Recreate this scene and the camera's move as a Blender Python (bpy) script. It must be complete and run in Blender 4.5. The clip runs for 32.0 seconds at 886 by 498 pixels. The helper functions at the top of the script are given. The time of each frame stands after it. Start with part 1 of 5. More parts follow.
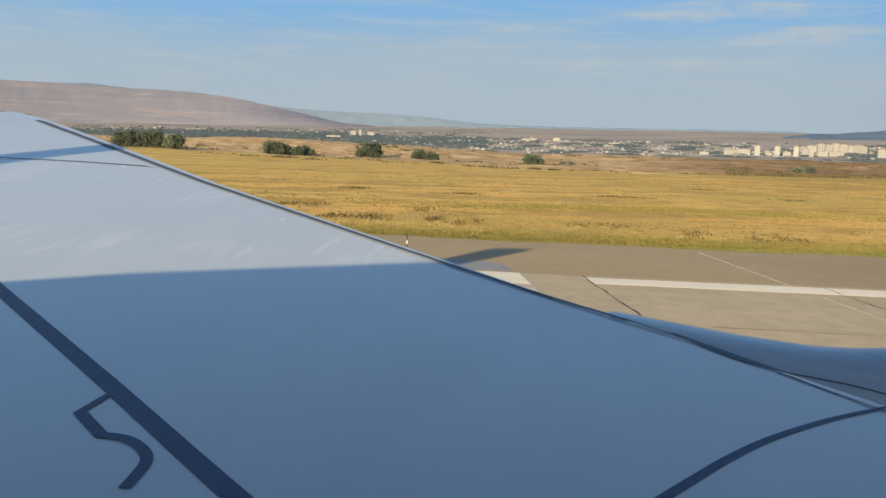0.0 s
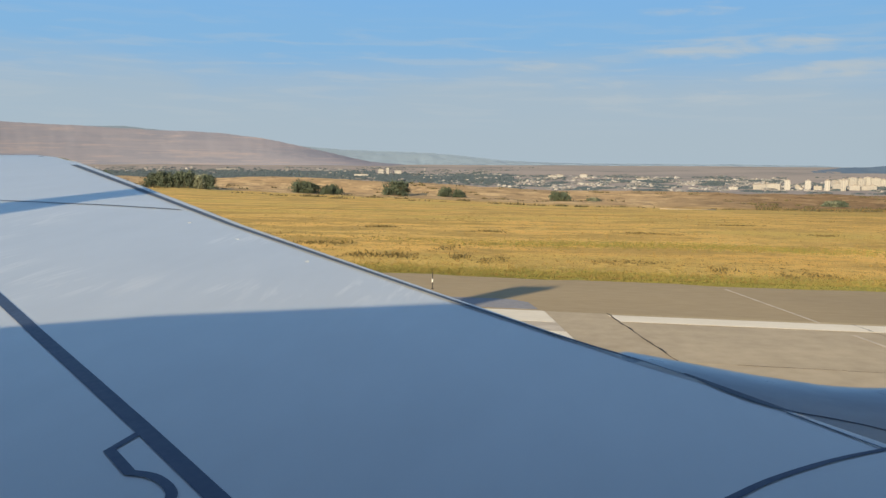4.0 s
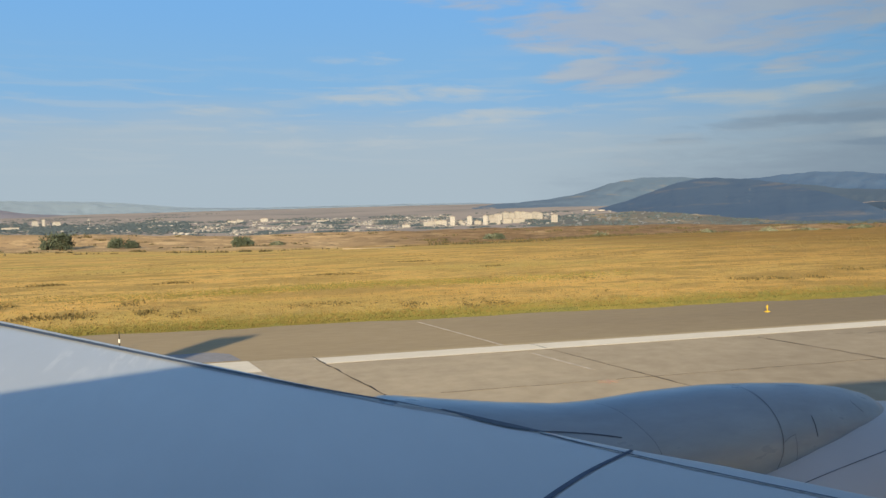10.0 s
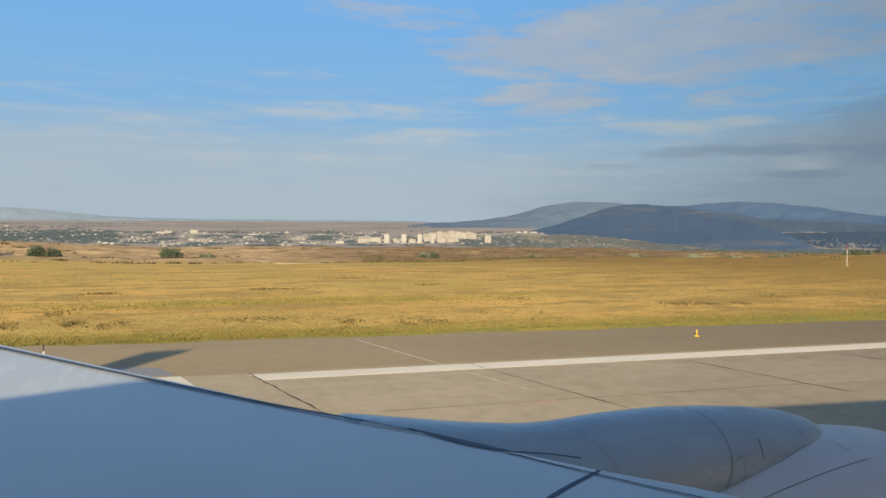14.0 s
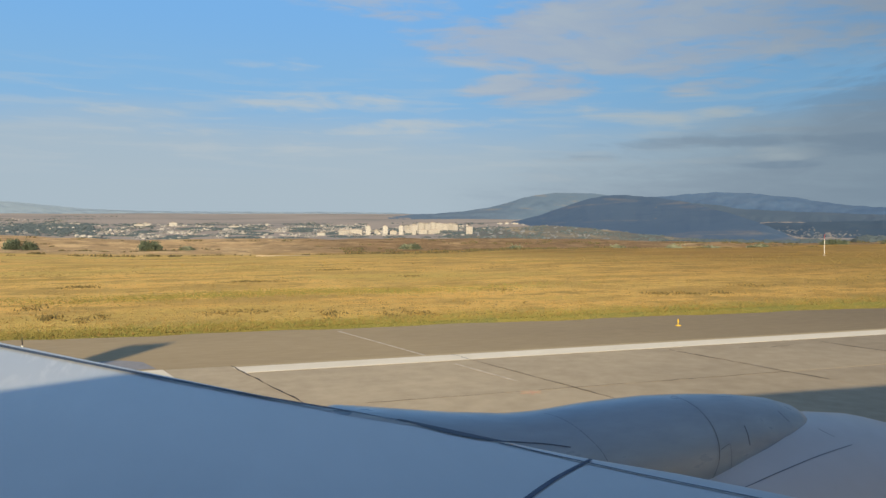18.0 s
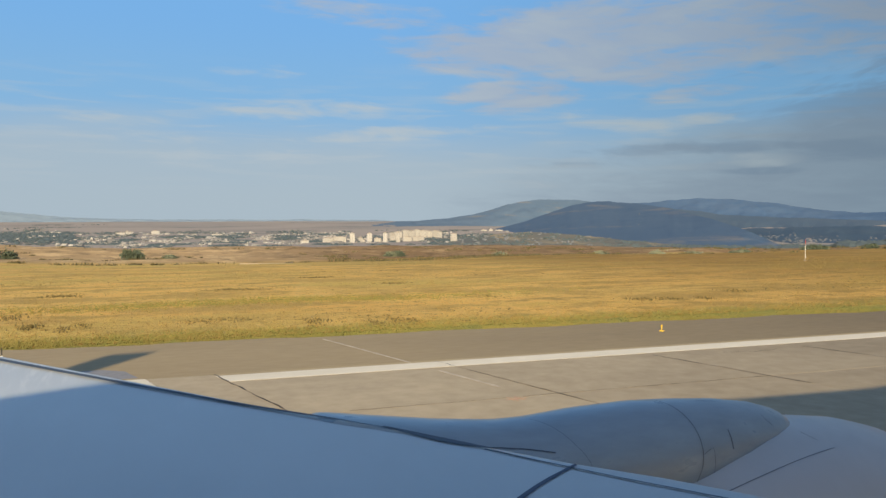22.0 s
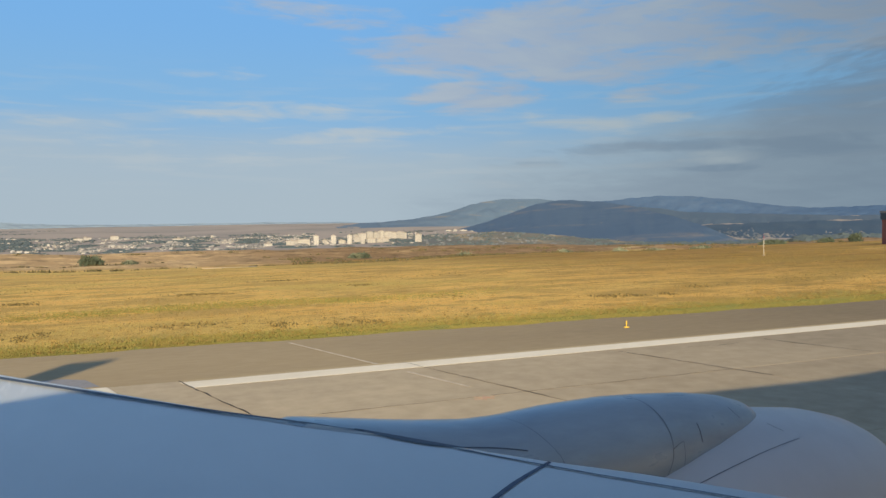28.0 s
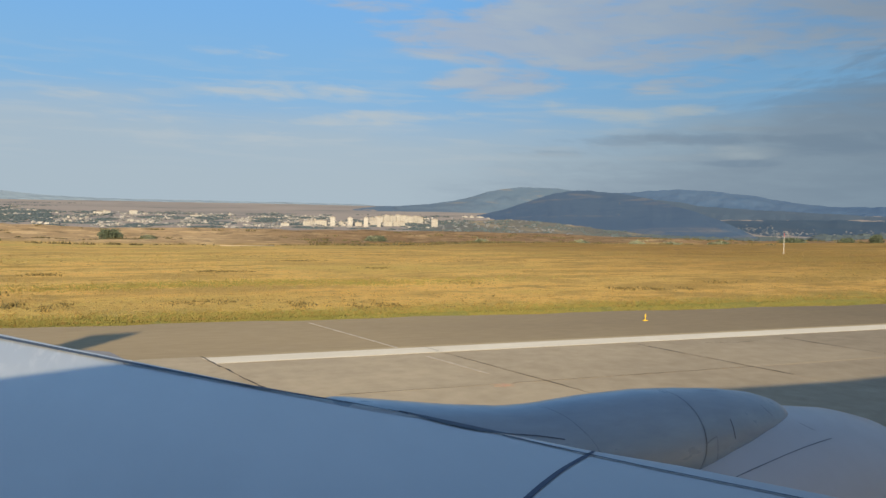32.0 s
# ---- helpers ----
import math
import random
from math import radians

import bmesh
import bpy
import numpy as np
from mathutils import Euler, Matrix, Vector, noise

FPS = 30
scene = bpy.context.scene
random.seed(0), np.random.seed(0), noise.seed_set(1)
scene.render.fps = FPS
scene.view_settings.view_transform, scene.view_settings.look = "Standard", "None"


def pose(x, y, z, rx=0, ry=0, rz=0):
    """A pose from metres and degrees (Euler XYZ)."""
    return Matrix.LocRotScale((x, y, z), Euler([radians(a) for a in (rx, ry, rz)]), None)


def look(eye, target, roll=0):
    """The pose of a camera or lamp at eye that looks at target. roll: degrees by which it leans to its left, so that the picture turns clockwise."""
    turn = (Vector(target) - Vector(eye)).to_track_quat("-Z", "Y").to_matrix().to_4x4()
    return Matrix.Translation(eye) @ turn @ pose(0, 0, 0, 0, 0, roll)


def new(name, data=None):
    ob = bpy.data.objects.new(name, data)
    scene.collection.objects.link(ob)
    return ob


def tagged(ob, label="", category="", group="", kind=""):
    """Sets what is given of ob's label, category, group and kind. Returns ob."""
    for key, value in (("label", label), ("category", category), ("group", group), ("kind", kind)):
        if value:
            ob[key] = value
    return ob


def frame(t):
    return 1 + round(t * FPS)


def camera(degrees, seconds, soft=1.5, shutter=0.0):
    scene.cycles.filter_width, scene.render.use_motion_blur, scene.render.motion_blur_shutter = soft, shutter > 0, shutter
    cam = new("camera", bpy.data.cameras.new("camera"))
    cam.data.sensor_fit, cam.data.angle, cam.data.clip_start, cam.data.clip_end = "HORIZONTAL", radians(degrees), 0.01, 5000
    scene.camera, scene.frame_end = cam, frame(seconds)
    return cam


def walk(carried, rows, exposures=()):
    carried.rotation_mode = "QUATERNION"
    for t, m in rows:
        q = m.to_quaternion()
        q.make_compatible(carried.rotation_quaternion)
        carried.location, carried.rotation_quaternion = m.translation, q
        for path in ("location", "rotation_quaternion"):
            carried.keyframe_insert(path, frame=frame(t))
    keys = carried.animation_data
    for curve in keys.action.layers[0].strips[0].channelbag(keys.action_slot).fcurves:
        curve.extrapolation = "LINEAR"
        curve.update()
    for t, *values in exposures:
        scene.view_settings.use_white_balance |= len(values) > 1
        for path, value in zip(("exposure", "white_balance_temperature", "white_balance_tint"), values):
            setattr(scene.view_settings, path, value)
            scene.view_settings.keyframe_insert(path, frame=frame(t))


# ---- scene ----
# The place is drawn as it stands while the airliner waits on the runway. x runs along the runway, y out from the cabin window, z up.
cam = camera(59.0, 32.0, soft=1.5)
PATH = [
    (0.0, 0.452, 0.077, 3.621, 81.18, -0.95, 9.15),
    (0.5, 0.455, 0.075, 3.643, 82.22, -1.36, 9.28),
    (1.0, 0.417, 0.050, 3.651, 82.37, -0.87, 9.29),
    (1.5, 0.397, 0.041, 3.659, 82.87, -1.45, 10.15),
    (2.0, 0.357, -0.063, 3.654, 84.23, -0.51, 9.12),
    (2.5, 0.356, 0.035, 3.677, 83.89, -0.65, 9.12),
    (4.5, 0.576, -0.066, 3.671, 83.89, -0.25, 11.42),
    (5.0, 0.531, -0.048, 3.666, 83.54, 0.03, 8.31),
    (5.5, 0.525, -0.041, 3.664, 82.84, -0.19, 5.78),
    (6.0, 0.489, -0.047, 3.668, 82.17, 1.42, 5.11),
    (6.5, 0.469, -0.023, 3.675, 83.25, 1.52, 2.19),
    (7.0, 0.472, 0.028, 3.677, 85.04, 1.78, -5.39),
    (7.5, 0.408, -0.006, 3.696, 85.96, 0.71, -10.97),
    (8.0, 0.352, -0.005, 3.705, 86.30, 1.09, -12.67),
    (8.5, 0.307, -0.008, 3.701, 86.12, 1.49, -12.46),
    (9.0, 0.253, -0.018, 3.707, 86.32, 1.79, -11.71),
    (9.5, 0.215, -0.001, 3.705, 86.28, 1.80, -11.91),
    (10.0, 0.163, -0.013, 3.713, 86.79, 1.59, -11.93),
    (10.5, 0.133, -0.009, 3.711, 87.27, 1.47, -12.92),
    (11.0, 0.104, -0.008, 3.704, 87.46, 1.51, -13.74),
    (11.5, 0.072, 0.004, 3.714, 87.54, 1.38, -13.65),
    (12.0, 0.032, -0.003, 3.707, 87.96, 0.73, -14.89),
    (12.5, 0.032, 0.026, 3.706, 87.45, 0.41, -15.82),
    (13.0, -0.010, 0.014, 3.716, 87.65, 0.34, -16.05),
    (13.5, -0.039, 0.005, 3.725, 88.03, -0.02, -16.43),
    (15.5, -0.072, 0.048, 3.718, 88.00, -0.16, -17.31),
    (16.0, -0.079, 0.045, 3.718, 88.06, -0.18, -17.71),
    (16.5, -0.088, 0.047, 3.716, 87.98, -0.25, -17.85),
    (17.0, -0.091, 0.045, 3.717, 87.81, -0.19, -17.78),
    (17.5, -0.082, 0.052, 3.712, 87.43, -0.19, -18.10),
    (18.0, -0.088, 0.052, 3.713, 87.45, -0.04, -18.07),
    (18.5, -0.089, 0.048, 3.712, 87.51, 0.11, -18.12),
    (19.0, -0.079, 0.052, 3.708, 87.71, 0.10, -17.97),
    (19.5, -0.081, 0.051, 3.709, 87.77, 0.09, -18.18),
    (20.0, -0.071, 0.064, 3.704, 87.77, 0.08, -18.29),
    (20.5, -0.080, 0.057, 3.707, 87.75, -0.00, -18.54),
    (21.0, -0.091, 0.045, 3.712, 87.70, 0.03, -18.80),
    (21.5, -0.076, 0.062, 3.703, 87.88, 0.12, -19.21),
    (22.0, -0.086, 0.052, 3.708, 87.96, 0.20, -19.22),
    (22.5, -0.092, 0.048, 3.708, 87.99, 0.31, -19.67),
    (23.0, -0.091, 0.052, 3.707, 87.94, 0.39, -20.00),
    (23.5, -0.084, 0.057, 3.705, 87.92, 0.29, -20.33),
    (24.0, -0.084, 0.062, 3.702, 87.92, 0.42, -20.47),
    (24.5, -0.083, 0.062, 3.700, 87.92, 0.48, -20.56),
    (25.0, -0.091, 0.057, 3.698, 87.85, 0.74, -20.91),
    (25.5, -0.087, 0.065, 3.702, 87.80, 1.03, -21.21),
    (27.5, -0.092, 0.072, 3.702, 87.93, 0.94, -21.38),
    (28.0, -0.099, 0.093, 3.699, 87.98, 1.06, -21.83),
    (28.5, -0.101, 0.119, 3.696, 88.02, 0.79, -21.72),
    (29.0, -0.137, 0.107, 3.705, 88.15, 0.75, -21.49),
    (29.5, -0.153, 0.117, 3.706, 87.92, 0.77, -21.49),
    (30.0, -0.186, 0.114, 3.713, 87.48, -0.10, -19.96),
    (30.5, -0.219, 0.109, 3.717, 86.59, -0.79, -19.08),
    (31.0, -0.237, 0.118, 3.720, 86.45, -1.05, -19.73),
    (31.5, -0.262, 0.121, 3.720, 86.62, -1.14, -20.29),
    (32.0, -0.299, 0.112, 3.712, 86.94, -1.02, -20.60),
]
walk(cam, [(r[0], pose(*r[1:])) for r in PATH])

# ---- world, sun ----
SUN_EL = 19.4
SUN_AZ = 204.5
world = bpy.data.worlds.new("sky")
scene.world = world
world.use_nodes = True
scene.view_settings.exposure = 0.47


def build_sky():
    nt = world.node_tree
    nt.nodes.clear()
    N, L = nt.nodes.new, nt.links.new

    def math_node(op, a, b=None, clamp=False):
        n = N("ShaderNodeMath")
        n.operation, n.use_clamp = op, clamp
        for i, v in enumerate((a, b)):
            if v is None:
                continue
            if isinstance(v, (int, float)):
                n.inputs[i].default_value = v
            else:
                L(v, n.inputs[i])
        return n.outputs[0]

    def smooth(v, lo, hi, a=0.0, b=1.0):
        n = N("ShaderNodeMapRange")
        n.interpolation_type = "SMOOTHSTEP"
        L(v, n.inputs[0])
        for i, x in enumerate((lo, hi, a, b)):
            n.inputs[i + 1].default_value = x
        return n.outputs[0]

    def noise_at(vec, scale, detail, rough=0.55, dist=0.0):
        n = N("ShaderNodeTexNoise")
        L(vec, n.inputs["Vector"])
        n.inputs["Scale"].default_value = scale
        n.inputs["Detail"].default_value = detail
        n.inputs["Roughness"].default_value = rough
        n.inputs["Distortion"].default_value = dist
        return n.outputs[0]

    def mix(f, a, b):
        n = N("ShaderNodeMix")
        n.data_type = "RGBA"
        L(f, n.inputs[0])
        for i, v in ((6, a), (7, b)):
            if isinstance(v, tuple):
                n.inputs[i].default_value = (*v, 1)
            else:
                L(v, n.inputs[i])
        return n.outputs[2]

    sky = N("ShaderNodeTexSky")
    sky.sky_type = "NISHITA"
    sky.sun_disc = False
    sky.sun_elevation, sky.sun_rotation = radians(SUN_EL), radians(SUN_AZ)
    sky.altitude, sky.air_density, sky.dust_density, sky.ozone_density = 400, 1.0, 1.2, 2.0
    co = N("ShaderNodeTexCoord").outputs["Generated"]
    sep = N("ShaderNodeSeparateXYZ")
    L(co, sep.inputs[0])
    x, y, z = sep.outputs
    deg = 180 / math.pi
    az = math_node("MULTIPLY", math_node("ARCTAN2", x, y), deg)
    el = math_node("MULTIPLY", math_node("ARCSINE", z), deg)

    def plane(sx, sy, seed, lean=0.0):
        """Coordinates on the sky, drawn out sideways like wind-combed cloud."""
        c = N("ShaderNodeCombineXYZ")
        L(math_node("MULTIPLY", az, sx), c.inputs[0])
        L(math_node("MULTIPLY", math_node("SUBTRACT", el, math_node("MULTIPLY", az, lean)), sy), c.inputs[1])
        c.inputs[2].default_value = seed
        return c.outputs[0]

    def patch(a0, e0, wa, we, lean=0.0):
        """Soft oval of cloud, 1 in its middle."""
        da = math_node("SUBTRACT", az, a0)
        de = math_node("DIVIDE", math_node("SUBTRACT", math_node("SUBTRACT", el, e0), math_node("MULTIPLY", da, lean)), we)
        da = math_node("DIVIDE", da, wa)
        r = math_node("ADD", math_node("MULTIPLY", da, da), math_node("MULTIPLY", de, de))
        return smooth(r, 1.6, 0.0)

    def total(items):
        acc = items[0]
        for it in items[1:]:
            acc = math_node("MAXIMUM", acc, it)
        return acc

    def times(v, k):
        return math_node("MULTIPLY", v, k)

    # clear sky: pale low down, blue above, deeper still overhead
    tint = N("ShaderNodeMix")
    tint.data_type, tint.blend_type = "RGBA", "MULTIPLY"
    tint.inputs[0].default_value = 1
    L(sky.outputs[0], tint.inputs[6])
    tint.inputs[7].default_value = (*SKY_TINT, 1)
    veils = noise_at(plane(0.05, 0.22, 3.0), 1.0, 6, 0.5, 0.4)
    base = mix(smooth(el, 1.0, 9.0), HAZE, SKY_LOW)
    base = mix(smooth(el, 8.0, 15.0), base, SKY_HIGH)
    base = mix(smooth(el, 15.0, 34.0), base, tint.outputs[2])
    # how far below the rising upper edge of the grey bank
    under = math_node("SUBTRACT", el, times(math_node("SUBTRACT", az, 10.0), 0.25))
    ragged = math_node("ADD", noise_at(plane(0.10, 0.55, 5.0, 0.22), 1.0, 9, 0.58, 0.9), times(noise_at(plane(0.30, 1.7, 9.0, 0.15), 1.0, 7, 0.55, 0.6), 0.5))
    sunk = math_node("MULTIPLY", smooth(math_node("ADD", under, times(math_node("SUBTRACT", ragged, 0.75), -13.0)), 1.6, -2.2), smooth(az, 170.0, 90.0))
    base = mix(times(math_node("MULTIPLY", smooth(az, 26.0, 54.0), sunk), 0.40), base, SKY_DULL)
    # thin veil over the low sky
    low = math_node("MULTIPLY", smooth(math_node("ADD", el, times(veils, -7.0)), 4.6, 0.4), smooth(veils, 0.3, 0.6, 0.7, 1.0))
    base = mix(times(low, 0.75), base, HAZE)
    comb = noise_at(plane(0.085, 0.40, 1.0, -0.03), 1.0, 9, 0.52, 0.8)
    feather = noise_at(plane(0.28, 1.1, 7.0, -0.06), 1.0, 8, 0.56, 1.0)
    streaks = noise_at(plane(0.16, 1.6, 11.0, -0.01), 1.0, 6, 0.5, 0.4)
    grain = math_node("ADD", math_node("ADD", times(comb, 0.95), times(feather, 0.60)), times(streaks, 0.45))
    # high veil of cloud, its lower edge ragged
    high = total([patch(33, 12.6, 16, 3.2, 0.0), patch(52, 15.0, 20, 4.9), patch(22, 12.0, 8, 1.8, -0.10), times(patch(33, 10.3, 7, 1.0, -0.02), 0.9), times(patch(14, 14.6, 9, 1.1, -0.10), 0.62), times(patch(24.5, 9.0, 5.5, 1.3, 0.05), 0.80), times(patch(38, 8.9, 5, 0.7, 0.10), 0.55), times(patch(-10, 20, 40, 4), 0.45)])
    cover = smooth(math_node("ADD", math_node("SUBTRACT", grain, 1.0), times(math_node("SUBTRACT", high, 0.43), 0.46)), -0.10, 0.28)
    cover = math_node("MULTIPLY", cover, smooth(high, 0.0, 0.45))
    base = mix(times(cover, 0.92), base, CLOUD)
    base = mix(math_node("MULTIPLY", times(cover, 0.36), smooth(comb, 0.45, 0.66)), base, PUFF)
    wisp = math_node("MULTIPLY", smooth(streaks, 0.46, 0.68), math_node("MULTIPLY", smooth(el, 1.5, 4.5), smooth(el, 12.0, 7.0)))
    base = mix(times(wisp, 0.34), base, PUFF)
    # small flat clouds lower down
    flat = total([patch(-2.8, 6.9, 4.2, 0.42), times(patch(-1.0, 5.7, 5.5, 0.40), 0.8), patch(7.6, 7.9, 5.2, 0.85), patch(12.2, 8.0, 3.2, 0.8, -0.05), times(patch(15.5, 6.3, 7.5, 0.65, 0.06), 0.95), times(patch(32.2, 6.8, 5.0, 0.75, -0.12), 0.80), times(patch(37.6, 7.0, 2.4, 0.45), 0.55), times(patch(29, 3.7, 11, 0.40), 0.95), times(patch(41.0, 4.1, 4.0, 0.55), 0.85), times(patch(24, 2.6, 9, 0.5), 0.6), times(patch(6, 10.6, 4, 0.6), 0.55), times(patch(8, 4.6, 12, 0.9), 0.55), times(patch(-20, 6, 8, 0.5), 0.5)])
    puffs = smooth(math_node("ADD", math_node("SUBTRACT", grain, 1.0), times(math_node("SUBTRACT", flat, 0.52), 0.36)), -0.10, 0.36)
    # grey-blue cloud over the hills
    shade = total([patch(52, 5.6, 13, 3.4, 0.16), times(patch(56, 1.0, 34, 5.5), 0.95)])
    bank = smooth(math_node("ADD", math_node("SUBTRACT", grain, 1.0), times(math_node("SUBTRACT", shade, 0.42), 0.62)), -0.38, 0.52)
    base = mix(math_node("MULTIPLY", times(bank, 0.70), smooth(shade, 0.0, 0.40)), base, LOW_CLOUD)
    base = mix(math_node("MULTIPLY", times(puffs, 0.85), smooth(flat, 0.0, 0.40)), base, PUFF)
    dark = total([patch(36.5, 4.95, 9.5, 0.50), times(patch(29.5, 3.9, 6, 0.35), 0.8), times(patch(47, 4.5, 5, 0.9, 0.05), 1.0), times(patch(41, 3.3, 4, 0.28), 0.8)])
    bars = smooth(math_node("ADD", math_node("SUBTRACT", grain, 1.0), times(math_node("SUBTRACT", dark, 0.52), 0.50)), -0.14, 0.40)
    base = mix(math_node("MULTIPLY", times(bars, 0.30), smooth(dark, 0.0, 0.45)), base, DARK_CLOUD)
    dull = math_node("MULTIPLY", smooth(az, 30.0, 55.0), sunk)
    base = mix(times(dull, 0.40), base, (1.75, 2.4, 3.3))
    base = mix(times(math_node("MULTIPLY", math_node("MULTIPLY", smooth(az, 34.0, 56.0), smooth(az, 170.0, 90.0)), smooth(math_node("ADD", el, times(comb, 6.0)), 12.0, 15.5)), 0.55), base, (2.3, 2.75, 3.5))
    # dimming towards the right edge of the cabin window, multiplied into the sky colour
    deep = N("ShaderNodeMix")
    deep.data_type, deep.blend_type = "RGBA", "MULTIPLY"
    L(math_node("MULTIPLY", math_node("MULTIPLY", smooth(az, 12.0, 52.0), smooth(az, 175.0, 120.0)), smooth(el, 40.0, 18.0)), deep.inputs[0])
    L(base, deep.inputs[6])
    deep.inputs[7].default_value = (0.74, 0.78, 0.78, 1)
    base = deep.outputs[2]
    bg = N("ShaderNodeBackground")
    L(base, bg.inputs[0])
    bg.inputs[1].default_value = 0.078
    out = N("ShaderNodeOutputWorld")
    L(bg.outputs[0], out.inputs[0])


SKY_TINT = (1.60, 1.70, 1.65)
HAZE = (3.75, 4.6, 5.25)
SKY_LOW = (2.15, 4.25, 6.7)
SKY_DULL = (1.9, 2.95, 4.3)
SKY_HIGH = (1.78, 4.05, 7.3)
CLOUD = (3.5, 4.2, 5.25)
PUFF = (4.3, 4.95, 5.4)
LOW_CLOUD = (2.45, 3.1, 3.9)
DARK_CLOUD = (1.35, 2.15, 3.2)
build_sky()
sun_data = bpy.data.lights.new("sun", "SUN")
sun_data.energy, sun_data.angle, sun_data.color = 5.0, radians(0.53), (1.0, 0.79, 0.48)
sun = new("sun", sun_data)
_s = Vector((math.sin(radians(SUN_AZ)) * math.cos(radians(SUN_EL)), math.cos(radians(SUN_AZ)) * math.cos(radians(SUN_EL)), math.sin(radians(SUN_EL))))
sun.matrix_world = look(_s * 60, (0, 0, 0))


# ---- materials ----
def material(name, color, rough=0.7, metal=0.0, alt=None, scale=1.0, fine=8.0, amount=0.5, bump=0.0, coat=0.0, spread=0.0, island=False, stretch=(1, 1, 1), even=False):
    """A surface with two sizes of variation between color and alt, and a fine relief."""
    m = bpy.data.materials.new(name)
    m.use_nodes = True
    nt = m.node_tree
    N, L = nt.nodes.new, nt.links.new
    b = nt.nodes["Principled BSDF"]
    b.inputs["Roughness"].default_value = rough
    b.inputs["Metallic"].default_value = metal
    b.inputs["Coat Weight"].default_value = coat
    b.inputs["Coat Roughness"].default_value = 0.24
    alt = alt or tuple(c * 0.72 for c in color)
    co = N("ShaderNodeTexCoord")
    mp = N("ShaderNodeMapping")
    mp.inputs["Scale"].default_value = stretch
    L(co.outputs["Object"], mp.inputs[0])
    n1, n2 = N("ShaderNodeTexNoise"), N("ShaderNodeTexNoise")
    for n, s, d in ((n1, scale, 5), (n2, scale * fine, 7)):
        n.inputs["Scale"].default_value, n.inputs["Detail"].default_value = s, d
        n.inputs["Roughness"].default_value = 0.6
        L(mp.outputs[0], n.inputs["Vector"])
    add = N("ShaderNodeMath")
    add.operation = "ADD"
    L(n1.outputs[0], add.inputs[0]), L(n2.outputs[0], add.inputs[1])
    rng = N("ShaderNodeMapRange")
    L(add.outputs[0], rng.inputs[0])
    for i, v in enumerate((0.72, 1.28, 0.0, amount)):
        rng.inputs[i + 1].default_value = v
    fac = rng.outputs[0]
    if spread:
        src = N("ShaderNodeNewGeometry").outputs["Random Per Island"] if island else N("ShaderNodeObjectInfo").outputs["Random"]
        mul = N("ShaderNodeMath")
        mul.operation = "MULTIPLY_ADD"
        L(src, mul.inputs[0])
        mul.inputs[1].default_value = spread
        L(fac, mul.inputs[2])
        fac = mul.outputs[0]
    mx = N("ShaderNodeMix")
    mx.data_type = "RGBA"
    mx.clamp_factor = True
    L(fac, mx.inputs[0])
    mx.inputs[6].default_value, mx.inputs[7].default_value = (*color, 1), (*alt, 1)
    L(mx.outputs[2], b.inputs["Base Color"])
    rr = N("ShaderNodeMapRange")
    L(n2.outputs[0], rr.inputs[0])
    for i, v in enumerate((0.3, 0.7, max(0.03, rough - 0.06), min(1, rough + 0.08))):
        rr.inputs[i + 1].default_value = v
    if not even:
        L(rr.outputs[0], b.inputs["Roughness"])
    if bump:
        bp = N("ShaderNodeBump")
        bp.inputs["Strength"].default_value, bp.inputs["Distance"].default_value = 0.6, bump
        L(n2.outputs[0], bp.inputs["Height"])
        L(bp.outputs[0], b.inputs["Normal"])
    return m


M_CONCRETE = material("worn_concrete", (0.50, 0.415, 0.29), 0.85, alt=(0.36, 0.295, 0.205), scale=0.30, fine=7, amount=0.8, bump=0.004, spread=0.35)
M_CONCRETE_FAR = material("runway_concrete", (0.465, 0.385, 0.27), 0.85, alt=(0.37, 0.305, 0.215), scale=0.2, fine=16, amount=0.8, bump=0.004)
M_ASPHALT = material("grey_asphalt", (0.365, 0.284, 0.168), 0.88, alt=(0.29, 0.224, 0.133), scale=0.25, fine=20, amount=0.8, bump=0.006, stretch=(0.3, 1, 1))


def dimmed_along(m, x0, x1, tone):
    """Dims the paving along the runway: vignetting on the right put into the colour."""
    nt = m.node_tree
    N, L = nt.nodes.new, nt.links.new
    b = nt.nodes["Principled BSDF"]
    geo = N("ShaderNodeNewGeometry").outputs["Position"]
    sep = N("ShaderNodeSeparateXYZ")
    L(geo, sep.inputs[0])
    n = N("ShaderNodeTexNoise")
    n.inputs["Scale"].default_value, n.inputs["Detail"].default_value = 0.35, 6
    L(geo, n.inputs["Vector"])
    wob = N("ShaderNodeMath")
    wob.operation = "MULTIPLY_ADD"
    L(n.outputs[0], wob.inputs[0])
    wob.inputs[1].default_value = 6.0
    L(sep.outputs[0], wob.inputs[2])
    r = N("ShaderNodeMapRange")
    L(wob.outputs[0], r.inputs[0])
    r.inputs[1].default_value, r.inputs[2].default_value = x0 + 3, x1 + 3
    mx = N("ShaderNodeMix")
    mx.data_type, mx.blend_type = "RGBA", "MULTIPLY"
    L(r.outputs[0], mx.inputs[0])
    L(b.inputs["Base Color"].links[0].from_socket, mx.inputs[6])
    mx.inputs[7].default_value = (*tone, 1)
    L(mx.outputs[2], b.inputs["Base Color"])


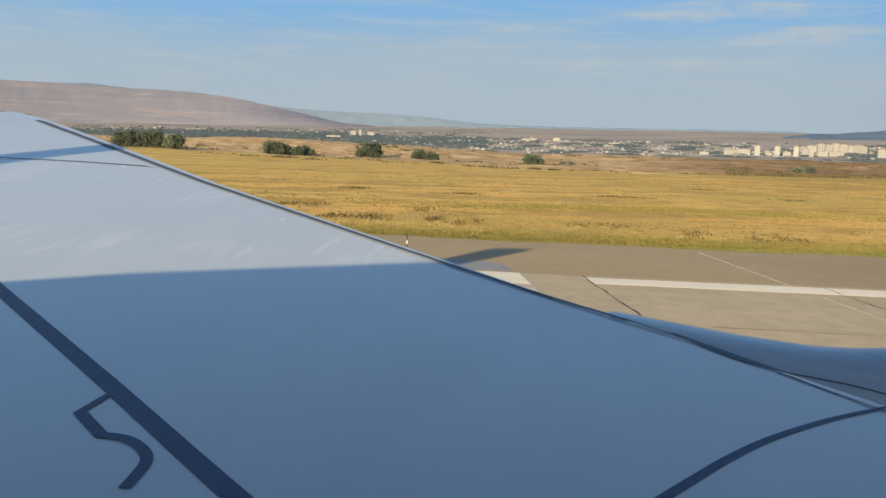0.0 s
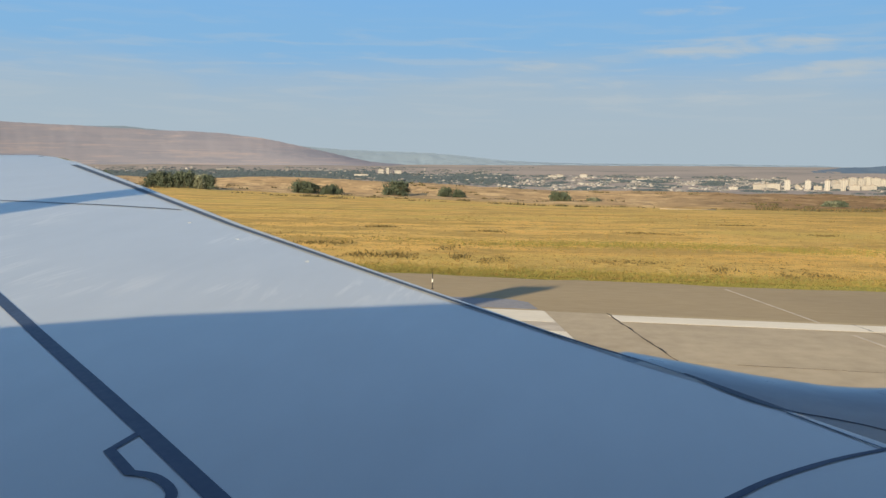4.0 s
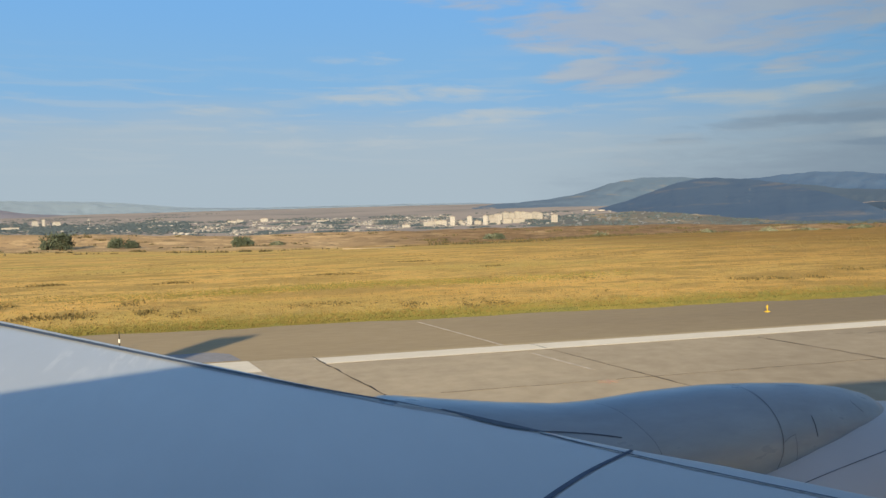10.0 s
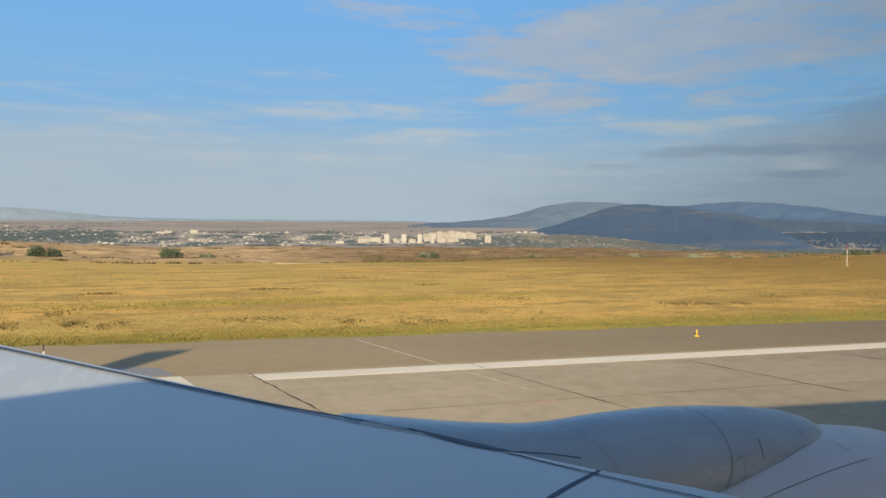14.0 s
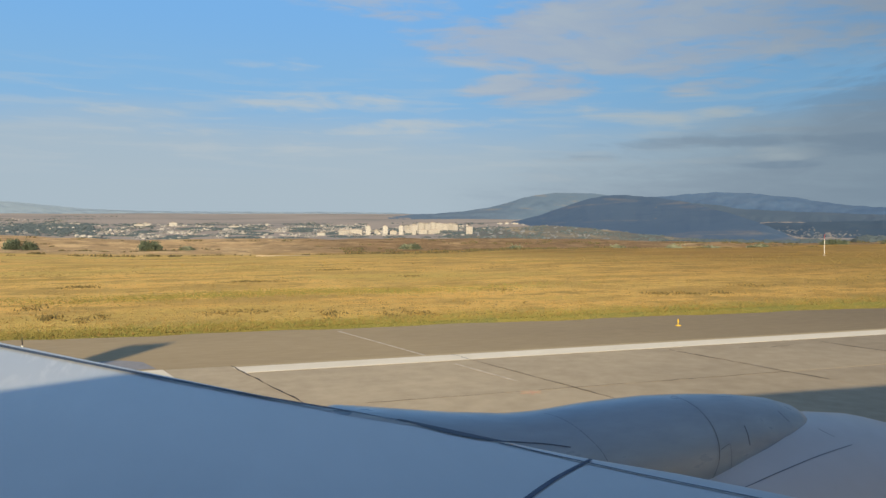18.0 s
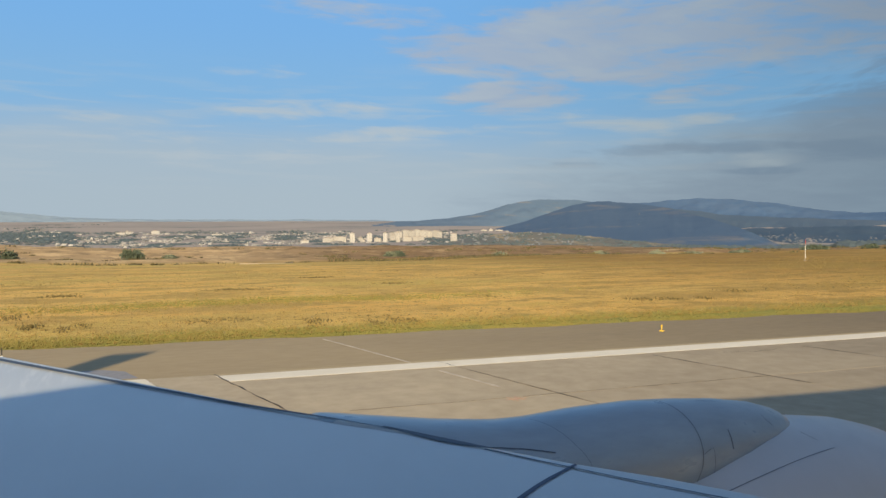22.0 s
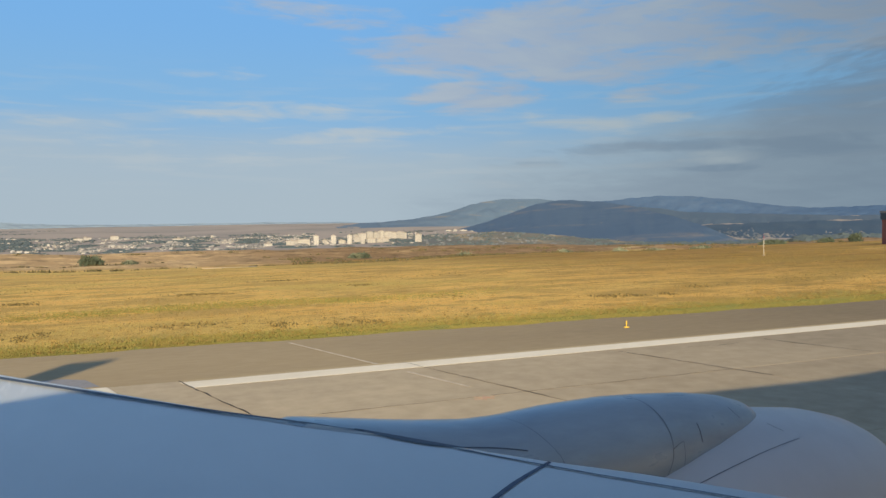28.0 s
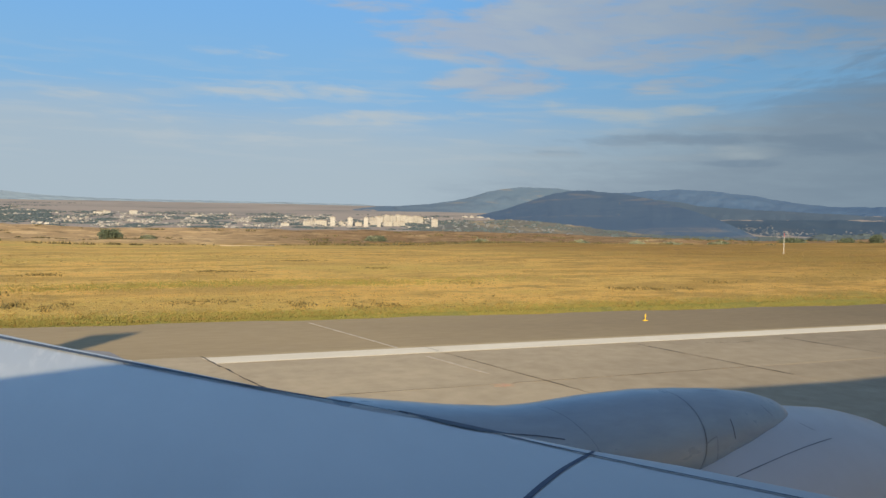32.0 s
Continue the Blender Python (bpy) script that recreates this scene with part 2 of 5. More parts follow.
# Vignette-like dimming multiplied into concrete and asphalt towards larger x.
for m in (M_CONCRETE, M_CONCRETE_FAR, M_ASPHALT):
    dimmed_along(m, 5.0, 25.0, (0.58, 0.575, 0.58))
M_JOINT = material("joint_sealant", (0.035, 0.03, 0.028), 0.8)
M_WHITE = material("road_paint_white", (0.80, 0.74, 0.62), 0.7, alt=(0.64, 0.58, 0.47), scale=0.8, fine=9, amount=0.75, bump=0.002, stretch=(0.4, 1.4, 1))
M_WORN = material("worn_road_paint", (0.62, 0.56, 0.47), 0.8, alt=(0.36, 0.30, 0.23), scale=1.2, fine=8, amount=1.0, bump=0.002, stretch=(0.35, 1.6, 1))
M_BORDER = material("sandy_joint_strip", (0.46, 0.37, 0.225), 0.9, alt=(0.36, 0.285, 0.17), scale=0.8, fine=8, amount=0.9, stretch=(0.3, 1, 1))
M_GREYPAINT = material("old_blue_grey_paint", (0.27, 0.27, 0.29), 0.8, alt=(0.20, 0.20, 0.22), scale=0.8, fine=9, amount=0.8)
M_SLAT = material("bare_leading_edge", (0.46, 0.48, 0.49), 0.32, 0.0, alt=(0.41, 0.43, 0.44), scale=2, fine=8, amount=0.5)
M_GAP = material("narrow_skin_gap", (0.085, 0.115, 0.165), 0.6)
# Pale tone stands in for sky reflected on the rounded nose.
M_NOSE = material("nose_skin_sky_sheen", (0.47, 0.50, 0.53), 0.28, 0.0, alt=(0.42, 0.45, 0.48), scale=2, fine=5, amount=0.5)
M_LINE = material("walkway_navy_paint", (0.028, 0.046, 0.098), 0.5, alt=(0.042, 0.064, 0.125), scale=3, fine=6)
M_SEAL = material("rubber_seal", (0.055, 0.078, 0.12), 0.6)
M_COWL = material("cowl_blue_grey", (0.27, 0.345, 0.42), 0.32, alt=(0.20, 0.265, 0.33), scale=1.6, fine=5, amount=0.9, coat=0.45, stretch=(0.35, 1.3, 1.3))
M_LIP = material("inlet_pale_grey", (0.47, 0.475, 0.50), 0.38, alt=(0.43, 0.435, 0.455), scale=1.0, fine=4, amount=0.5, coat=0.3)
M_BODY = material("fuselage_pale_grey", (0.42, 0.44, 0.47), 0.3, coat=0.4, alt=(0.38, 0.40, 0.43))
M_DARK = material("dark_metal", (0.03, 0.03, 0.035), 0.5, 0.4)
M_GLASS = material("cabin_window", (0.02, 0.025, 0.03), 0.08, 0.0)
M_YELLOW = material("yellow_enamel", (0.75, 0.50, 0.03), 0.45, alt=(0.6, 0.38, 0.03), scale=9)
M_RED = material("red_enamel", (0.42, 0.06, 0.05), 0.5, scale=5)
M_REDMARK = material("faded_red_paint", (0.45, 0.26, 0.19), 0.85, alt=(0.46, 0.36, 0.26), scale=6, fine=5, amount=0.9)
M_MASTWHITE = material("mast_white", (0.78, 0.77, 0.74), 0.5, scale=3)
M_BARK = material("bark", (0.11, 0.085, 0.06), 0.9, scale=6, bump=0.01)
M_LEAF = material("olive_leaf", (0.098, 0.125, 0.082), 0.75, alt=(0.060, 0.082, 0.058), scale=0.5, fine=6, amount=0.5, spread=0.5, island=True)
M_LEAFGREY = material("silver_leaf", (0.27, 0.29, 0.21), 0.75, alt=(0.17, 0.19, 0.13), scale=0.5, fine=6, amount=0.5, spread=0.5, island=True)
M_DRY = material("dry_grass", (0.27, 0.18, 0.052), 0.9, alt=(0.21, 0.138, 0.04), scale=0.06, fine=9, amount=0.6, spread=0.5, island=True)
M_GREENGRASS = material("verge_grass", (0.165, 0.180, 0.042), 0.9, alt=(0.235, 0.185, 0.055), scale=0.3, fine=9, amount=0.6, spread=0.6, island=True)
M_WEED = material("dark_weeds", (0.15, 0.11, 0.038), 0.9, alt=(0.09, 0.075, 0.026), scale=0.4, fine=6, amount=0.6, spread=0.5, island=True)
M_SCRUB = material("dusty_scrub", (0.12, 0.098, 0.045), 0.9, alt=(0.075, 0.07, 0.032), scale=0.4, fine=6, amount=0.6, spread=0.5, island=True)
M_PANELWALL = material("panel_wall_cream", (0.42, 0.405, 0.385), 0.85, alt=(0.27, 0.262, 0.255), scale=0.05, fine=6, amount=0.5, spread=0.5)
M_WHITEWALL = material("white_render_wall", (0.45, 0.44, 0.425), 0.85, alt=(0.34, 0.335, 0.33), scale=0.05, fine=6, amount=0.5, spread=0.4)
M_FARROOF = material("flat_roof_felt", (0.30, 0.27, 0.25), 0.9, scale=0.1)
M_PANE = material("far_window_glass", (0.17, 0.18, 0.195), 0.3)
M_HOUSE = material("small_house_walls", (0.50, 0.475, 0.45), 0.85, alt=(0.16, 0.165, 0.175), scale=0.01, fine=5, amount=0.5, spread=1.0, island=True)
# Blue-grey in the green is distance haze put into the tree colour.
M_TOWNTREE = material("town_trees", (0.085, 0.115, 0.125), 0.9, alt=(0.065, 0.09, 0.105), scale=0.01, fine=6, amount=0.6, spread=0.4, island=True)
M_BRICKWALL = material("red_brick_wall", (0.36, 0.13, 0.09), 0.85, alt=(0.26, 0.09, 0.065), scale=0.6, fine=8, amount=0.7)


def terrain_material():
    """Dry golden steppe near by; soil and scrub of the far valley greyed by painted haze."""
    m = bpy.data.materials.new("dry_steppe")
    m.use_nodes = True
    nt = m.node_tree
    N, L = nt.nodes.new, nt.links.new
    b = nt.nodes["Principled BSDF"]
    b.inputs["Roughness"].default_value = 0.95
    b.inputs["Specular IOR Level"].default_value = 0.1
    co = N("ShaderNodeTexCoord").outputs["Object"]

    def tex(scale, detail, sx=1.0, sy=1.0, rough=0.6):
        mp = N("ShaderNodeMapping")
        mp.inputs["Scale"].default_value = (sx, sy, 1)
        L(co, mp.inputs[0])
        n = N("ShaderNodeTexNoise")
        n.inputs["Scale"].default_value, n.inputs["Detail"].default_value, n.inputs["Roughness"].default_value = scale, detail, rough
        L(mp.outputs[0], n.inputs["Vector"])
        return n.outputs[0]

    def ramp(v, lo, hi):
        n = N("ShaderNodeMapRange")
        n.interpolation_type = "SMOOTHSTEP"
        L(v, n.inputs[0])
        n.inputs[1].default_value, n.inputs[2].default_value = lo, hi
        return n.outputs[0]

    def mix(f, a, c):
        n = N("ShaderNodeMix")
        n.data_type = "RGBA"
        L(f, n.inputs[0])
        for i, v in ((6, a), (7, c)):
            if isinstance(v, tuple):
                n.inputs[i].default_value = (*v, 1)
            else:
                L(v, n.inputs[i])
        return n.outputs[2]

    sep = N("ShaderNodeSeparateXYZ")
    L(co, sep.inputs[0])
    gold = mix(ramp(tex(0.045, 6, 0.6, 1), 0.38, 0.62), (0.78, 0.50, 0.155), (0.66, 0.415, 0.125))
    # long streaks drawn out along the runway
    gold = mix(ramp(tex(0.16, 7, 0.16, 1, 0.6), 0.46, 0.62), gold, (0.70, 0.47, 0.15))
    gold = mix(ramp(tex(0.30, 7, 0.14, 1, 0.6), 0.55, 0.68), gold, (0.42, 0.30, 0.095))
    gold = mix(ramp(tex(0.09, 7, 0.22, 1, 0.6), 0.58, 0.68), gold, (0.40, 0.33, 0.09))
    gold = mix(ramp(tex(0.22, 8, 0.5, 1, 0.62), 0.47, 0.60), gold, (0.48, 0.325, 0.105))
    gold = mix(ramp(tex(0.55, 8, 0.6, 1, 0.66), 0.51, 0.64), gold, (0.40, 0.28, 0.092))
    gold = mix(ramp(tex(0.06, 6, 0.4, 1), 0.49, 0.62), gold, (0.58, 0.42, 0.125))
    gold = mix(ramp(tex(0.13, 8, 0.35, 1, 0.62), 0.58, 0.70), gold, (0.40, 0.28, 0.075))
    gold = mix(ramp(tex(1.7, 9, 0.8, 1, 0.75), 0.53, 0.66), gold, (0.38, 0.26, 0.08))
    gold = mix(ramp(tex(1.1, 9, 0.8, 1, 0.75), 0.56, 0.70), gold, (0.78, 0.54, 0.18))
    # browner, shorter growth further out
    brown = mix(ramp(tex(0.05, 8, 0.8, 1, 0.66), 0.40, 0.60), (0.50, 0.345, 0.185), (0.42, 0.29, 0.155))
    brown = mix(ramp(tex(0.16, 8, 0.7, 0.8, 0.65), 0.50, 0.59), brown, (0.64, 0.46, 0.25))
    brown = mix(ramp(tex(0.26, 8, 0.7, 0.8, 0.68), 0.52, 0.61), brown, (0.29, 0.205, 0.115))
    near = mix(ramp(sep.outputs[1], 196, 214), gold, brown)
    # Shade and dimming on the right, multiplied into slightly browner grass.
    worn = N("ShaderNodeMath")
    worn.operation = "MULTIPLY"
    L(ramp(sep.outputs[0], 6, 62), worn.inputs[0])
    L(ramp(tex(0.05, 6, 0.5, 1), 0.22, 0.48), worn.inputs[1])
    right_dim = N("ShaderNodeMix")
    right_dim.data_type, right_dim.blend_type = "RGBA", "MULTIPLY"
    L(worn.outputs[0], right_dim.inputs[0])
    L(near, right_dim.inputs[6])
    right_dim.inputs[7].default_value = (0.58, 0.54, 0.52, 1)
    near = right_dim.outputs[2]
    verge = N("ShaderNodeMath")
    verge.operation = "ADD"
    L(sep.outputs[1], verge.inputs[0])
    jig = N("ShaderNodeMath")
    jig.operation = "MULTIPLY"
    L(tex(0.4, 5), jig.inputs[0])
    jig.inputs[1].default_value = 5.0
    L(jig.outputs[0], verge.inputs[1])
    near = mix(ramp(verge.outputs[0], 31.5, 28.0), near, (0.27, 0.265, 0.072))
    # Valley floor tones are greyed: haze is mixed into them.
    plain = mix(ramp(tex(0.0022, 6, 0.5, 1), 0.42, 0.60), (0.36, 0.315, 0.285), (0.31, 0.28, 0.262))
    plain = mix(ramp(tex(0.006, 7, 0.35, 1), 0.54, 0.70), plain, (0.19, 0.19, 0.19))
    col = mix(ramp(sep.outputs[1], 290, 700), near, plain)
    L(col, b.inputs["Base Color"])
    bp = N("ShaderNodeBump")
    bp.inputs["Strength"].default_value, bp.inputs["Distance"].default_value = 0.8, 0.12
    L(tex(2.6, 9, 0.6, 1, 0.7), bp.inputs["Height"])
    L(bp.outputs[0], b.inputs["Normal"])
    return m


M_GROUND = terrain_material()


def wing_material():
    """Grey enamel with faint patches and pale wiped smears."""
    m = material("wing_grey_paint", (0.45, 0.482, 0.515), 0.34, alt=(0.412, 0.442, 0.474), scale=0.6, fine=4, amount=0.9, even=True, coat=0.26, stretch=(1, 0.4, 1))
    nt = m.node_tree
    N, L = nt.nodes.new, nt.links.new
    b = nt.nodes["Principled BSDF"]
    b.inputs["Specular IOR Level"].default_value = 0.5
    base = b.inputs["Base Color"].links[0].from_socket
    co = N("ShaderNodeTexCoord").outputs["Object"]

    def tex(scale, stretch, turn, detail, rough, dist):
        mp = N("ShaderNodeMapping")
        mp.inputs["Scale"].default_value = stretch
        mp.inputs["Rotation"].default_value = (0, 0, radians(turn))
        L(co, mp.inputs[0])
        n = N("ShaderNodeTexNoise")
        n.inputs["Scale"].default_value, n.inputs["Detail"].default_value = scale, detail
        n.inputs["Roughness"].default_value, n.inputs["Distortion"].default_value = rough, dist
        L(mp.outputs[0], n.inputs["Vector"])
        return n.outputs[0]

    def ramp(v, lo, hi, top):
        n = N("ShaderNodeMapRange")
        n.interpolation_type = "SMOOTHSTEP"
        L(v, n.inputs[0])
        for i, x in enumerate((lo, hi, 0.0, top)):
            n.inputs[i + 1].default_value = x
        return n.outputs[0]

    def product(p, q):
        n = N("ShaderNodeMath")
        n.operation = "MULTIPLY"
        L(p, n.inputs[0]), L(q, n.inputs[1])
        return n.outputs[0]

    # hand-wiped swirls on the middle of the wing, faint stains elsewhere
    sep = N("ShaderNodeSeparateXYZ")
    L(co, sep.inputs[0])
    reach = product(ramp(sep.outputs[1], 4.6, 6.2, 1.0), ramp(sep.outputs[1], 11.5, 8.5, 1.0))
    swirl = product(ramp(tex(1.5, (3.4, 0.42, 1), 0, 5, 0.6, 1.8), 0.48, 0.66, 0.75), ramp(tex(0.45, (1, 1, 1), 0, 3, 0.5, 0.0), 0.42, 0.56, 1.0))
    col = base
    for f, tone in ((product(swirl, reach), (0.58, 0.595, 0.605)),
                    (ramp(tex(0.9, (0.6, 0.8, 1), 0, 6, 0.6, 0.4), 0.54, 0.74, 0.12), (0.42, 0.435, 0.45))):
        mx = N("ShaderNodeMix")
        mx.data_type = "RGBA"
        L(f, mx.inputs[0]), L(col, mx.inputs[6])
        mx.inputs[7].default_value = (*tone, 1)
        col = mx.outputs[2]
    L(col, b.inputs["Base Color"])
    return m


M_SKIN = wing_material()


def hill_material(name, a, b, c, size, pale=0.58, bump=6.0, flat=0.4, rise=1.0):
    """Slopes with gullied large patches, streaks of open ground and a fine growth of trees."""
    m = bpy.data.materials.new(name)
    m.use_nodes = True
    nt = m.node_tree
    N, L = nt.nodes.new, nt.links.new
    p = nt.nodes["Principled BSDF"]
    p.inputs["Roughness"].default_value = 0.95
    p.inputs["Specular IOR Level"].default_value = 0.1
    co = N("ShaderNodeTexCoord").outputs["Object"]

    def tex(scale, detail, sz=1.0, rough=0.6, dist=0.0):
        mp = N("ShaderNodeMapping")
        mp.inputs["Scale"].default_value = (flat, flat, sz * rise)
        L(co, mp.inputs[0])
        n = N("ShaderNodeTexNoise")
        n.inputs["Scale"].default_value, n.inputs["Detail"].default_value, n.inputs["Roughness"].default_value = scale, detail, rough
        n.inputs["Distortion"].default_value = dist
        L(mp.outputs[0], n.inputs["Vector"])
        return n.outputs[0]

    def ramp(v, lo, hi):
        n = N("ShaderNodeMapRange")
        n.interpolation_type = "SMOOTHSTEP"
        L(v, n.inputs[0])
        n.inputs[1].default_value, n.inputs[2].default_value = lo, hi
        return n.outputs[0]

    def mix(f, u, v):
        n = N("ShaderNodeMix")
        n.data_type = "RGBA"
        L(f, n.inputs[0])
        for i, w in ((6, u), (7, v)):
            if isinstance(w, tuple):
                n.inputs[i].default_value = (*w, 1)
            else:
                L(w, n.inputs[i])
        return n.outputs[2]

    col = mix(ramp(tex(size, 6, 2.0, 0.55, 0.6), 0.38, 0.64), a, b)
    col = mix(ramp(tex(size * 1.7, 8, 5.0, 0.62, 1.0), pale, pale + 0.12), col, c)
    col = mix(ramp(tex(size * 14, 5), 0.50, 0.66), col, a)
    L(col, p.inputs["Base Color"])
    bp = N("ShaderNodeBump")
    bp.inputs["Strength"].default_value, bp.inputs["Distance"].default_value = 0.7, bump
    L(tex(size * 9, 8), bp.inputs["Height"])
    L(bp.outputs[0], p.inputs["Normal"])
    return m


# Distance haze is mixed into the blue and pale tones of these hills.
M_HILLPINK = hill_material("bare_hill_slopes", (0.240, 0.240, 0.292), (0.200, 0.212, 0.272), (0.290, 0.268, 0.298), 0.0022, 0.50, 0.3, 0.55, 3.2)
# Cloud shadow is put into the dark of the wooded hill and foothill.
M_HILLDARK = hill_material("wooded_hill_shade_tinted", (0.072, 0.120, 0.200), (0.084, 0.132, 0.208), (0.140, 0.160, 0.200), 0.0022, 0.54, 2.0)
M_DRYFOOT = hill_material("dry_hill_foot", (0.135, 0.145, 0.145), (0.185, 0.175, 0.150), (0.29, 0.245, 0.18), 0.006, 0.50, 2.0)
M_FOOTHILL = hill_material("foothill_shade_tinted", (0.060, 0.100, 0.155), (0.073, 0.110, 0.158), (0.100, 0.122, 0.155), 0.004, 0.57, 3.0)
M_HILLSLOPE = hill_material("haze_tinted_slopes", (0.082, 0.125, 0.185), (0.096, 0.135, 0.190), (0.112, 0.145, 0.190), 0.0028, 0.55, 3.0)
M_HILLSPUR = hill_material("haze_tinted_shoulder", (0.108, 0.165, 0.245), (0.122, 0.176, 0.25), (0.17, 0.19, 0.22), 0.0025, 0.55, 1.0)
M_HILLFAR = hill_material("haze_tinted_ridge", (0.067, 0.123, 0.226), (0.082, 0.135, 0.230), (0.115, 0.146, 0.193), 0.0025, 0.62, 3.0)
M_HILLPALE = material("haze_tinted_pale_hills", (0.163, 0.228, 0.318), 0.95, alt=(0.153, 0.215, 0.30), scale=0.003)
# Pale walls toned down blue-grey, with the haze in their colour.
M_VILLA = material("haze_tinted_villa_walls", (0.19, 0.205, 0.235), 0.85, alt=(0.125, 0.14, 0.165), scale=0.01, fine=5, amount=0.5, spread=0.6, island=True)


# ---- mesh helpers ----
def mesh_of(bm, name, mats, smooth=False):
    me = bpy.data.meshes.new(name)
    bmesh.ops.recalc_face_normals(bm, faces=bm.faces)
    bm.to_mesh(me)
    bm.free()
    for m in mats if isinstance(mats, (list, tuple)) else (mats,):
        me.materials.append(m)
    if smooth:
        for p in me.polygons:
            p.use_smooth = True
    return me


def part(name, bm, mat, parent=None, label="", smooth=False):
    ob = new(name, mesh_of(bm, name, mat, smooth))
    ob.parent = parent
    if label:
        ob["label"] = label
    return ob


def thing(name, label, category, m=None, group="", kind=""):
    ob = new(name)
    ob.empty_display_size = 0.2
    if m is not None:
        ob.matrix_world = m
    return tagged(ob, label, category, group, kind)


def raw(name, verts, faces, mat, parent=None, smooth=False, label=""):
    me = bpy.data.meshes.new(name)
    me.from_pydata(verts, [], faces)
    me.materials.append(mat)
    if smooth:
        for p in me.polygons:
            p.use_smooth = True
    me.update()
    ob = new(name, me)
    ob.parent = parent
    if label:
        ob["label"] = label
    return ob


def box(bm, x0, x1, y0, y1, z0, z1, bevel=0.0):
    vs = [bm.verts.new((x, y, z)) for x in (x0, x1) for y in (y0, y1) for z in (z0, z1)]
    fs = [bm.faces.new([vs[i] for i in q]) for q in ((0, 1, 3, 2), (4, 6, 7, 5), (0, 4, 5, 1), (2, 3, 7, 6), (0, 2, 6, 4), (1, 5, 7, 3))]
    if bevel:
        bmesh.ops.bevel(bm, geom=list({e for f in fs for e in f.edges}), offset=bevel, segments=2, affect="EDGES")


def lathe(bm, profile, seg=24, m=None):
    """Rings of (radius, height) round the z axis."""
    rings = []
    for r, z in profile:
        ring = [bm.verts.new((r * math.cos(2 * math.pi * i / seg), r * math.sin(2 * math.pi * i / seg), z)) for i in range(seg)]
        rings.append(ring)
    for a, b in zip(rings, rings[1:]):
        for i in range(seg):
            bm.faces.new((a[i], a[(i + 1) % seg], b[(i + 1) % seg], b[i]))
    if profile[0][0] > 0:
        bm.faces.new(rings[0][::-1])
    if profile[-1][0] > 0:
        bm.faces.new(rings[-1])
    if m is not None:
        bmesh.ops.transform(bm, matrix=m, verts=[v for r in rings for v in r])


def slab(bm, corners, z0, z1):
    """A flat plate over a polygon."""
    lo = [bm.verts.new((x, y, z0)) for x, y in corners]
    hi = [bm.verts.new((x, y, z1)) for x, y in corners]
    n = len(corners)
    bm.faces.new(hi)
    bm.faces.new(lo[::-1])
    for i in range(n):
        bm.faces.new((lo[i], lo[(i + 1) % n], hi[(i + 1) % n], hi[i]))


def lerp_table(x, xs, ys):
    return float(np.interp(x, xs, ys))


# ---- ground ----
EDGE_AZ = (-62, -48, -45, -43.3, -39, -37.6, -35.8, -34, -31, -25, -18, -10.6, -3, 11, 28, 41, 62)
EDGE_EL = (-0.6, -0.6, -0.25, 0.15, 0.13, 0.02, -0.35, -0.85, -1.0, -0.95, -1.02, -1.5, -1.78, -1.8, -1.85, -2.0, -2.0)
FAR_D = (0, 2000, 2400, 3000, 3600, 4200, 4900)
FAR_EL = (-1.95, -1.95, -1.7, -1.15, -0.68, -0.3, 0.02)


def smoothstep(t):
    t = min(1.0, max(0.0, t))
    return t * t * (3 - 2 * t)


def height(x, y):
    """Height of the land: level by the runway, falling to a field edge, then a wide valley."""
    if y < 26:
        return -0.04
    d = math.hypot(x, y)
    az = max(-62, min(62, math.degrees(math.atan2(x, y))))
    field = -6.4 * smoothstep((y - 26) / 260) * 1.35
    field = max(field, -6.6) + 0.13 * max(0.0, -az - 4) * smoothstep((y - 60) / 150)
    bumps = smoothstep((y - 90) / 80) * (0.9 * noise.noise((x * 0.02, y * 0.03, 1.0)) + 0.35 * noise.noise((x * 0.09, y * 0.11, 5.0)))
    field += bumps
    edge = 3.7 + 270 / math.cos(radians(az)) * math.tan(radians(lerp_table(az, EDGE_AZ, EDGE_EL))) + 0.7 * noise.noise((x * 0.03, 3.0, 0.0)) + 0.4 * noise.noise((x * 0.11, 7.0, 0.0))
    if y < 230:
        return field
    if y < 270:
        return field + (edge - field) * smoothstep((y - 230) / 40)
    if y < 600:
        return edge + (-55 - edge) * smoothstep((y - 270) / 330)
    far = 3.7 + d * math.tan(radians(lerp_table(d, FAR_D, FAR_EL))) + 4 * noise.noise((x * 0.002, y * 0.002, 2.0))
    return -55 + (far + 55) * smoothstep((y - 600) / 1100)


